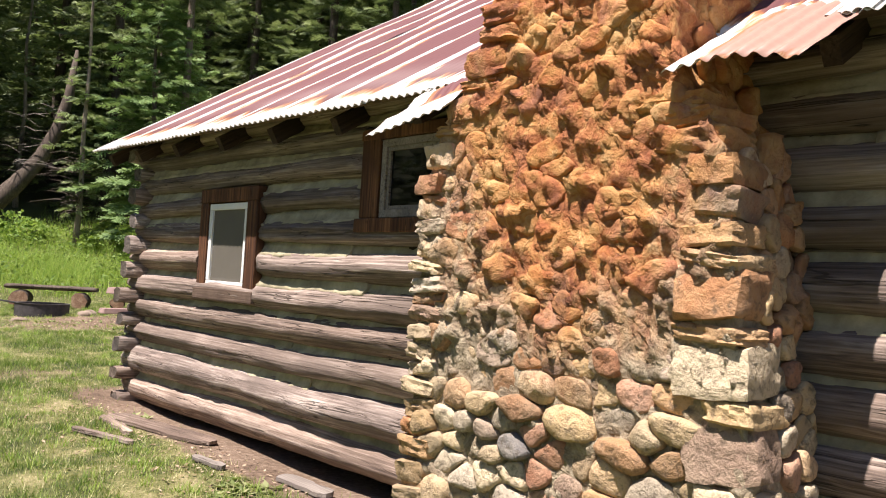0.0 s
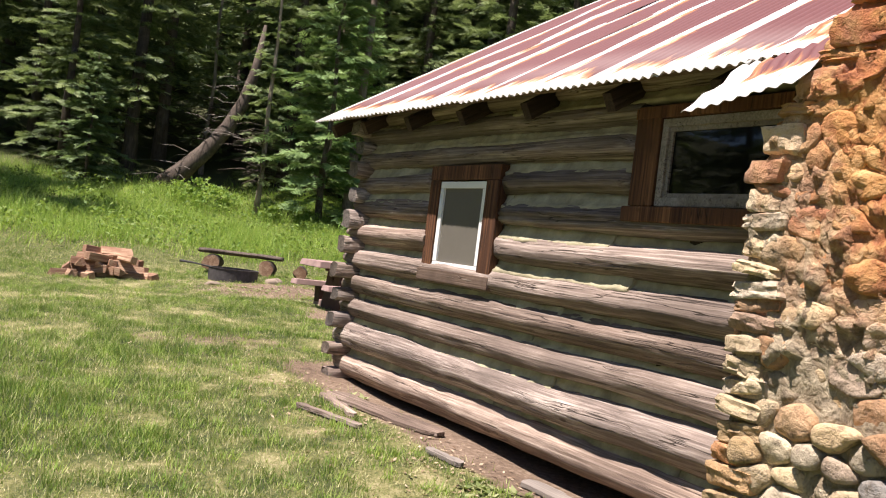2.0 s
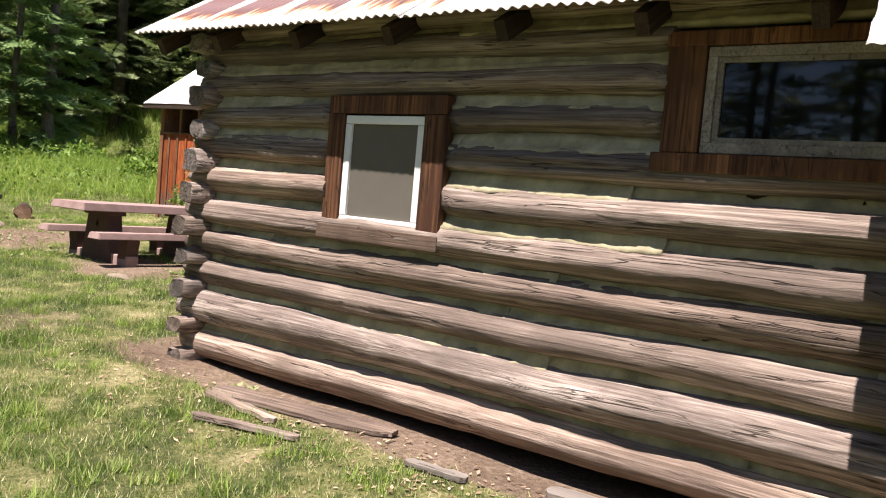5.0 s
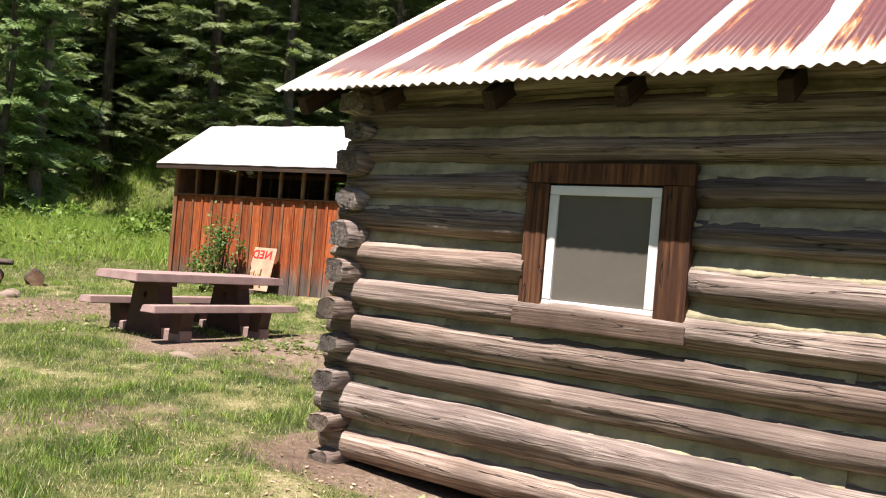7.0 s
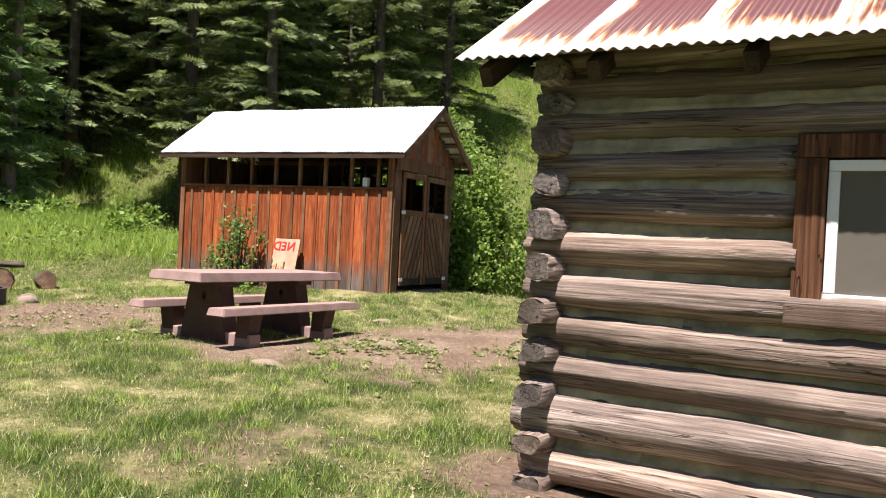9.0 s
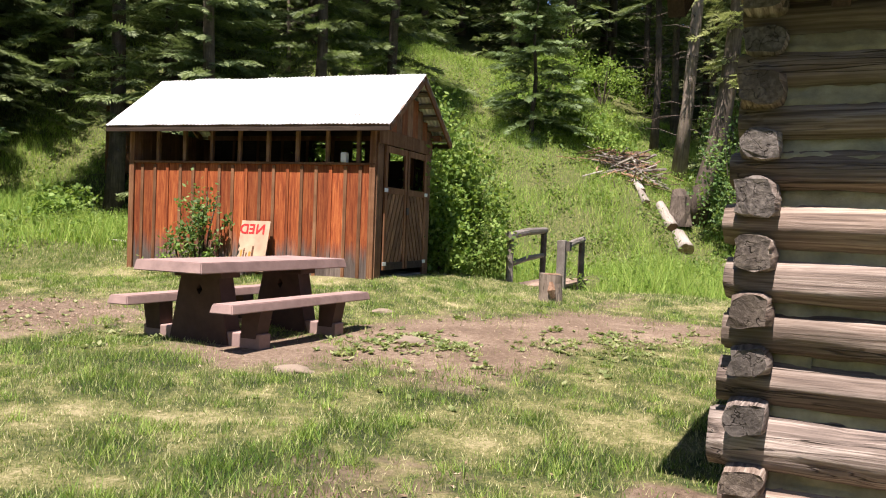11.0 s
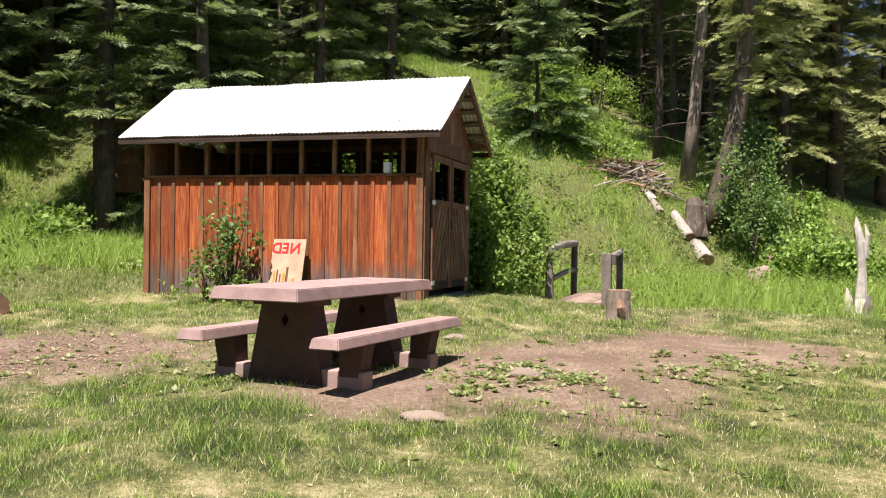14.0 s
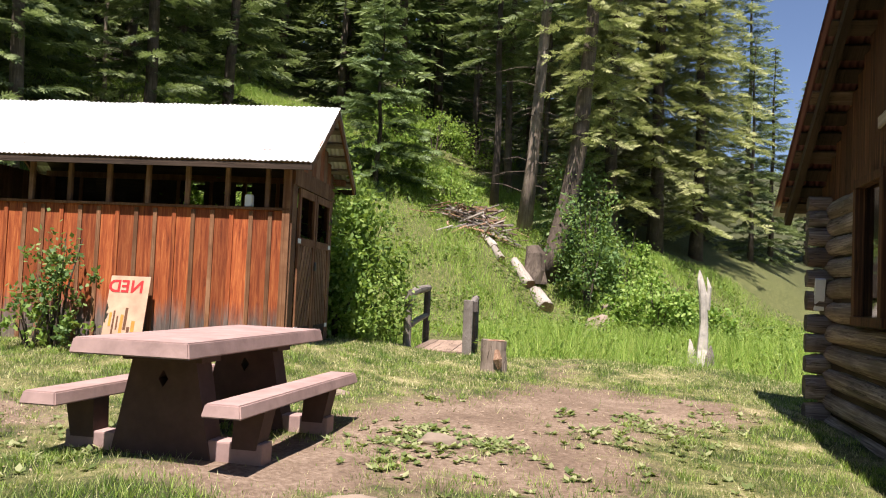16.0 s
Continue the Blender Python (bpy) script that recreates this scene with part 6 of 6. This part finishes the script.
def bush(name, label, x, y, w, h, n, seed, leaf=0.05, mat=None, depth=None):
    rs_ = np.random.RandomState(seed)
    b = empty(name, pose(x, y, hz(x, y) - 0.05), label, "shrub")
    stems = 9
    ends = []
    for k in range(stems):
        az, r = 2 * math.pi * k / stems + rs_.uniform(-0.3, 0.3), w * rs_.uniform(0.15, 0.75)
        e = (math.cos(az) * r, math.sin(az) * r, h * rs_.uniform(0.55, 1.0))
        ends.append(e)
        part("stem", tube([(0.04 * math.cos(az), 0.04 * math.sin(az), 0), (e[0] * 0.45, e[1] * 0.45, e[2] * 0.55), e], [0.012 + 0.008 * h, 0.009 + 0.004 * h, 0.004], 5), BARK, b)
    nc = max(24, int(n / 55))
    ca, cr = rs_.uniform(0, 2 * np.pi, nc), np.sqrt(rs_.rand(nc)) * rs_.uniform(0.75, 1.2, nc)
    lobe = 1 + 0.3 * np.sin(2 * ca + seed) + 0.2 * np.sin(5 * ca + 2 * seed)
    C = np.stack([np.cos(ca) * cr * w * lobe, np.sin(ca) * cr * w * lobe, h * (0.08 + 0.9 * rs_.rand(nc) ** 0.7 * (1.05 - 0.5 * cr ** 2) * rs_.uniform(0.75, 1.15, nc))], 1)
    idx = rs_.randint(0, nc, n)
    P = C[idx] + rs_.randn(n, 3) * np.array((w * 0.12, w * 0.12, h * 0.06)) * rs_.uniform(0.5, 1.5, (nc, 1))[idx]
    P[:, 2] = np.maximum(P[:, 2], 0.05)
    D = rs_.randn(n, 3) + np.array((0, 0, 0.2))
    D /= np.linalg.norm(D, axis=1)[:, None]
    up = rs_.randn(n, 3) * 0.6 + np.array((0, 0, 1))
    N = np.cross(D, up)
    N /= np.linalg.norm(N, axis=1)[:, None] + 1e-6
    L = leaf * rs_.uniform(0.7, 1.4, n)
    V, F = kites(P, D, N, L, L * 0.32)
    child("foliage", mesh_np("foliage", V, F, mat or LEAF), b)
    return b


bush("shrub", "tall leafy green shrub beside the shed", 14.35, 15.35, 1.15, 3.3, 9000, 1, 0.1)
bush("shrub", "tall leafy green shrub beside the shed", 13.95, 16.6, 1.2, 3.4, 6000, 2, 0.1)
bush("shrub", "broad leafy green shrub below the shed", 13.9, 14.75, 0.8, 1.5, 4500, 3, 0.08)
bush("shrub", "tall leafy green shrub beside the shed", 15.3, 15.0, 0.95, 2.7, 5500, 6, 0.1)
bush("shrub", "tall leafy green shrub beside the shed", 16.4, 16.6, 1.4, 4.0, 7000, 7, 0.11)
bush("shrub", "sparse green sapling in front of the shed", 9.95, 17.05, 0.42, 1.5, 1100, 4, 0.07, LEAF_DARK)
bush("shrub", "low leafy green shrub in front of the shed", 9.75, 17.25, 0.6, 0.6, 380, 5, 0.07)
for k, (x, y, w, h, n) in enumerate(((26.8, 11.3, 1.15, 3.7, 3800), (27.9, 10.3, 1.2, 2.6, 3000), (24.7, 10.0, 1.0, 1.5, 2200), (28.4, 11.8, 0.9, 4.4, 2200), (22.6, 9.4, 0.9, 1.6, 3000), (23.6, 8.6, 1.0, 1.4, 2500), (29.5, 16.2, 1.4, 1.4, 2200), (30.5, 19.5, 1.6, 1.6, 2200), (12.9, 27.5, 0.9, 0.7, 1200), (14.5, 26.0, 0.9, 0.7, 1200), (10.8, 28.8, 1.0, 0.7, 1200), (13.4, 24.6, 0.6, 0.6, 800), (31, 17.5, 1.2, 1.4, 2000), (37.2, 18.6, 1.6, 2.6, 2400), (39.0, 17.0, 1.5, 2.2, 2000), (35.5, 20.6, 1.4, 2.0, 1800), (38.2, 20.4, 1.5, 2.8, 2000), (8.5, 31.5, 1.4, 0.9, 1800))):
    bush("shrub", "wild leafy green shrub in tall grass", x, y, w, h, n, 20 + k, 0.12, LEAF_DARK if k in (0, 3) else None)

# ---- grass ----


def blades(n_try, xr, yr, keep, tall, width, seed, lean_=0.5):
    rs_ = np.random.RandomState(seed)
    x, y = rs_.uniform(*xr, n_try), rs_.uniform(*yr, n_try)
    ok = rs_.rand(n_try) < keep(x, y)
    x, y = x[ok], y[ok]
    n = len(x)
    z = height(x, y)
    h = tall(x, y) * rs_.uniform(0.45, 1.25, n)
    az, ln = rs_.uniform(0, 2 * np.pi, n), rs_.uniform(0.05, 1, n) * lean_ * h
    wa = rs_.uniform(0, 2 * np.pi, n)
    wd = width * rs_.uniform(0.6, 1.3, n)
    B = np.stack([x, y, z - 0.005], 1)
    S = np.stack([np.cos(wa) * wd, np.sin(wa) * wd, 0 * wd], 1)
    T = B + np.stack([np.cos(az) * ln, np.sin(az) * ln, h], 1)
    V = np.stack([B - S, B + S, T], 1).reshape(-1, 3)
    return V, np.arange(n * 3).reshape(-1, 3)


def outside(x, y):
    cabin = (x > 3.12) & (x < 11.2) & (y < 8.15)
    chim = (x > 2.45) & (x < 3.4) & (y > 1.3) & (y < 3.25)
    shed_in = (x > 10.3) & (x < 13.1) & (y > 14.4) & (y < 18.9)
    deck = (x > 14.3) & (x < 18.3) & (np.abs((y - 13.3) - 0.11 * (x - 14.95)) < 0.6)
    return ~(cabin | chim | shed_in | deck)


def patchy(x, y, s=1.0):
    return 0.5 + 0.25 * (np.sin(x * 2.1 * s + 1.7 * np.sin(y * 1.3 * s)) + np.sin(y * 2.7 * s + 2.1 * np.sin(x * 1.1 * s + 1)))


def lawn_mesh(V, F):
    me = mesh_np("lawn_grass", V, F, LAWN)
    root = V.reshape(-1, 3, 3)[:, 0]
    me.attributes.new("lush", "FLOAT", "POINT").data.foreach_set("value", np.repeat(lush(root[:, 0], root[:, 1]), 3).astype(np.float32))
    return me


lawn_keep = lambda x, y: outside(x, y) * np.clip(1.15 - 1.35 * bare(x, y), 0.02, 1) * np.clip(0.35 + 1.0 * lush(x, y), 0, 1) / (1 + (np.hypot(x + 0.5, y - np.clip(y, 0, 10)) / 6.5) ** 2)
V, F = blades(1700000, (-3.5, 14), (0.5, 21), lawn_keep, lambda x, y: 0.02 + 0.075 * lush(x, y) ** 2, 0.0032, 1, 1.0)
tagged(new("lawn_grass", lawn_mesh(V, F)), "short patchy sunlit lawn grass", "grass", kind="stuff")
# thicker blades far across the lawn
far_keep = lambda x, y: outside(x, y) * np.clip(1.1 - 1.4 * bare(x, y), 0, 1) * smooth01(7, 11, np.hypot(x, y - np.clip(y, 0, 9)))
V, F = blades(260000, (-6, 17), (4, 23), far_keep, lambda x, y: 0.03 + 0.075 * lush(x, y) ** 2, 0.0056, 2, 0.95)
tagged(new("lawn_grass", lawn_mesh(V, F)), "short patchy sunlit lawn grass", "grass", kind="stuff")


# longer tufts among the lawn
rt = np.random.RandomState(33)
tx, ty = rt.uniform(-3, 12, 11000), rt.uniform(1.5, 19, 11000)
tk = outside(tx, ty) & (rt.rand(11000) < np.clip(1 - 1.2 * bare(tx, ty), 0, 1) * np.clip(2.4 * lush(tx, ty) - 0.85, 0.08, 1))
tx, ty = tx[tk], ty[tk]
m_ = 22
bx, by = np.repeat(tx, m_) + rt.randn(len(tx) * m_) * 0.035, np.repeat(ty, m_) + rt.randn(len(tx) * m_) * 0.035
hh = np.repeat(rt.uniform(0.03, 0.1, len(tx)), m_) * rt.uniform(0.5, 1.2, len(bx))
aa = rt.uniform(0, 2 * np.pi, len(bx))
B_ = np.stack([bx, by, height(bx, by) - 0.004], 1)
S_ = np.stack([-np.sin(aa), np.cos(aa), 0 * aa], 1) * 0.003
T_ = B_ + np.stack([np.cos(aa) * hh * 0.7, np.sin(aa) * hh * 0.7, hh], 1)
V = np.stack([B_ - S_, B_ + S_, T_], 1).reshape(-1, 3)
tagged(new("grass_tufts", mesh_np("grass_tufts", V, np.arange(len(V)).reshape(-1, 3), TALL)), "longer bright green tufts in the lawn", "grass", kind="stuff")


def tall_zone(x, y):
    meadow = smooth01(20.5, 23.5, y + 0.12 * (x - 4)) * (1 - smooth01(32, 37, y)) * (x < 22)
    off_bridge = np.abs((y - 13.3) - 0.11 * (x - 14.95)) > 0.68
    bank = smooth01(14.6, 16.2, x + 0.25 * (y - 12)) * (y < 30) * (x < 37) * (off_bridge | (x > 19.5))
    behind = ((x > 13.4) & (y > 15.5)).astype(float)
    return np.clip(np.maximum(np.maximum(meadow, bank), behind), 0, 1)


V, F = blades(640000, (-14, 38), (3, 38), lambda x, y: tall_zone(x, y) * outside(x, y) * np.clip(0.3 + patchy(x, y, 0.9), 0, 1), lambda x, y: (0.16 + 0.5 * patchy(x, y, 0.55) ** 1.5) * np.where(x > 21, 0.7, np.where((y < 12) & (x > 16), 1.7, np.where(y < 14, 1.3, 1.0))), 0.008, 3, 0.9)
tagged(new("tall_grass", mesh_np("tall_grass", V, F, TALL)), "tall bright green meadow grass", "grass", kind="stuff")


# broad leaves growing among the tall grass
rl = np.random.RandomState(41)
lx_, ly_ = rl.uniform(-10, 36, 260000), rl.uniform(4, 34, 260000)
lk = rl.rand(260000) < tall_zone(lx_, ly_) * outside(lx_, ly_) * np.clip(1.6 * patchy(lx_ + 3, ly_, 1.3) - 0.55, 0, 1)
lx_, ly_ = lx_[lk], ly_[lk]
nl = len(lx_)
P = np.stack([lx_, ly_, height(lx_, ly_) + rl.uniform(0.05, 0.5, nl) * patchy(lx_ + 3, ly_, 1.3)], 1)
D = rl.randn(nl, 3) * np.array((1, 1, 0.6)) + np.array((0, 0, 0.3))
D /= np.linalg.norm(D, axis=1)[:, None]
N = np.cross(D, rl.randn(nl, 3) * 0.5 + np.array((0, 0, 1)))
N /= np.linalg.norm(N, axis=1)[:, None] + 1e-6
L = rl.uniform(0.06, 0.16, nl)
V, F = kites(P, D, N, L, L * 0.25)
tagged(new("meadow_herbs", mesh_np("meadow_herbs", V, F, LEAF)), "leafy green herbs among the tall grass", "plants", kind="stuff")
WEED = leaf_material("weed_leaves", (0.09, 0.13, 0.035), (0.2, 0.25, 0.085), (0.42, 0.43, 0.22), 0.3)


def weeds(spots, seed):
    rs_ = np.random.RandomState(seed)
    P, D, N, L = [], [], [], []
    for cx, cy, sp, m in spots:
        for _ in range(int(m * 1.1)):
            x0, y0 = cx + rs_.randn() * sp, cy + rs_.randn() * sp * 0.7
            for k in range(rs_.randint(5, 10)):
                az = rs_.uniform(0, 6.28)
                d = np.array((math.cos(az), math.sin(az), rs_.uniform(0.05, 0.7)))
                d /= np.linalg.norm(d)
                P.append((x0, y0, hz(x0, y0) + 0.004))
                D.append(d)
                N.append((-math.sin(az), math.cos(az), 0))
                L.append(rs_.uniform(0.03, 0.08))
    L = np.array(L)
    return kites(P, D, N, L, L * 0.27)


V, F = weeds(((6.9, 11.65, 0.3, 50), (6.65, 11.15, 0.28, 60), (6.4, 11.7, 0.4, 30), (5.8, 11.5, 0.15, 10), (8.5, 10.65, 0.1, 9), (7.75, 10.45, 0.12, 12), (8.2, 9.9, 0.3, 40), (9.0, 9.4, 0.5, 40), (7.2, 9.8, 0.5, 40), (8.9, 11.9, 0.2, 12), (5.3, 13.6, 0.45, 40), (7.5, 10.3, 0.9, 30), (4.9, 15.0, 0.6, 30), (2.6, 4.6, 0.12, 14), (2.9, 7.0, 0.15, 6), (6.0, 10.6, 1.0, 30), (6.2, 15.8, 1.0, 24)), 6)
tagged(new("weeds", mesh_np("weeds", V, F, WEED)), "low broad-leaved weeds in the dirt", "weeds", kind="stuff")

# chips of wood and bark on the bare ground
rs_ = np.random.RandomState(17)
P, D, N, L = [], [], [], []
for cx, cy, sx_, sy_, m in ((5.3, 15.4, 0.9, 0.8, 2600), (2.6, 6.0, 0.3, 1.5, 1100), (3.0, 17.0, 0.8, 0.4, 300), (11.6, 12.0, 0.4, 0.3, 160), (8.5, 11.4, 2.2, 0.5, 500), (2.6, 9.0, 0.5, 0.5, 160)):
    x, y = cx + rs_.randn(m) * sx_, cy + rs_.randn(m) * sy_
    ok = outside(x, y)
    x, y = x[ok], y[ok]
    az = rs_.uniform(0, 6.28, len(x))
    P += list(np.stack([x, y, height(x, y) + 0.006], 1))
    D += list(np.stack([np.cos(az), np.sin(az), rs_.uniform(-0.05, 0.35, len(x))], 1))
    N += list(np.stack([-np.sin(az), np.cos(az), rs_.uniform(-0.3, 0.3, len(x))], 1))
    L += list(rs_.uniform(0.012, 0.05, len(x)))
L = np.array(L)
CHIP = leaf_material("wood_chips", (0.14, 0.085, 0.05), (0.3, 0.21, 0.135), (0.5, 0.39, 0.27), 0.0)
V, F = kites(P, D, N, L, L * 0.22)
tagged(new("wood_chips", mesh_np("wood_chips", V, F, CHIP)), "scattered pale wood chips on bare dirt", "wood chips", kind="stuff")
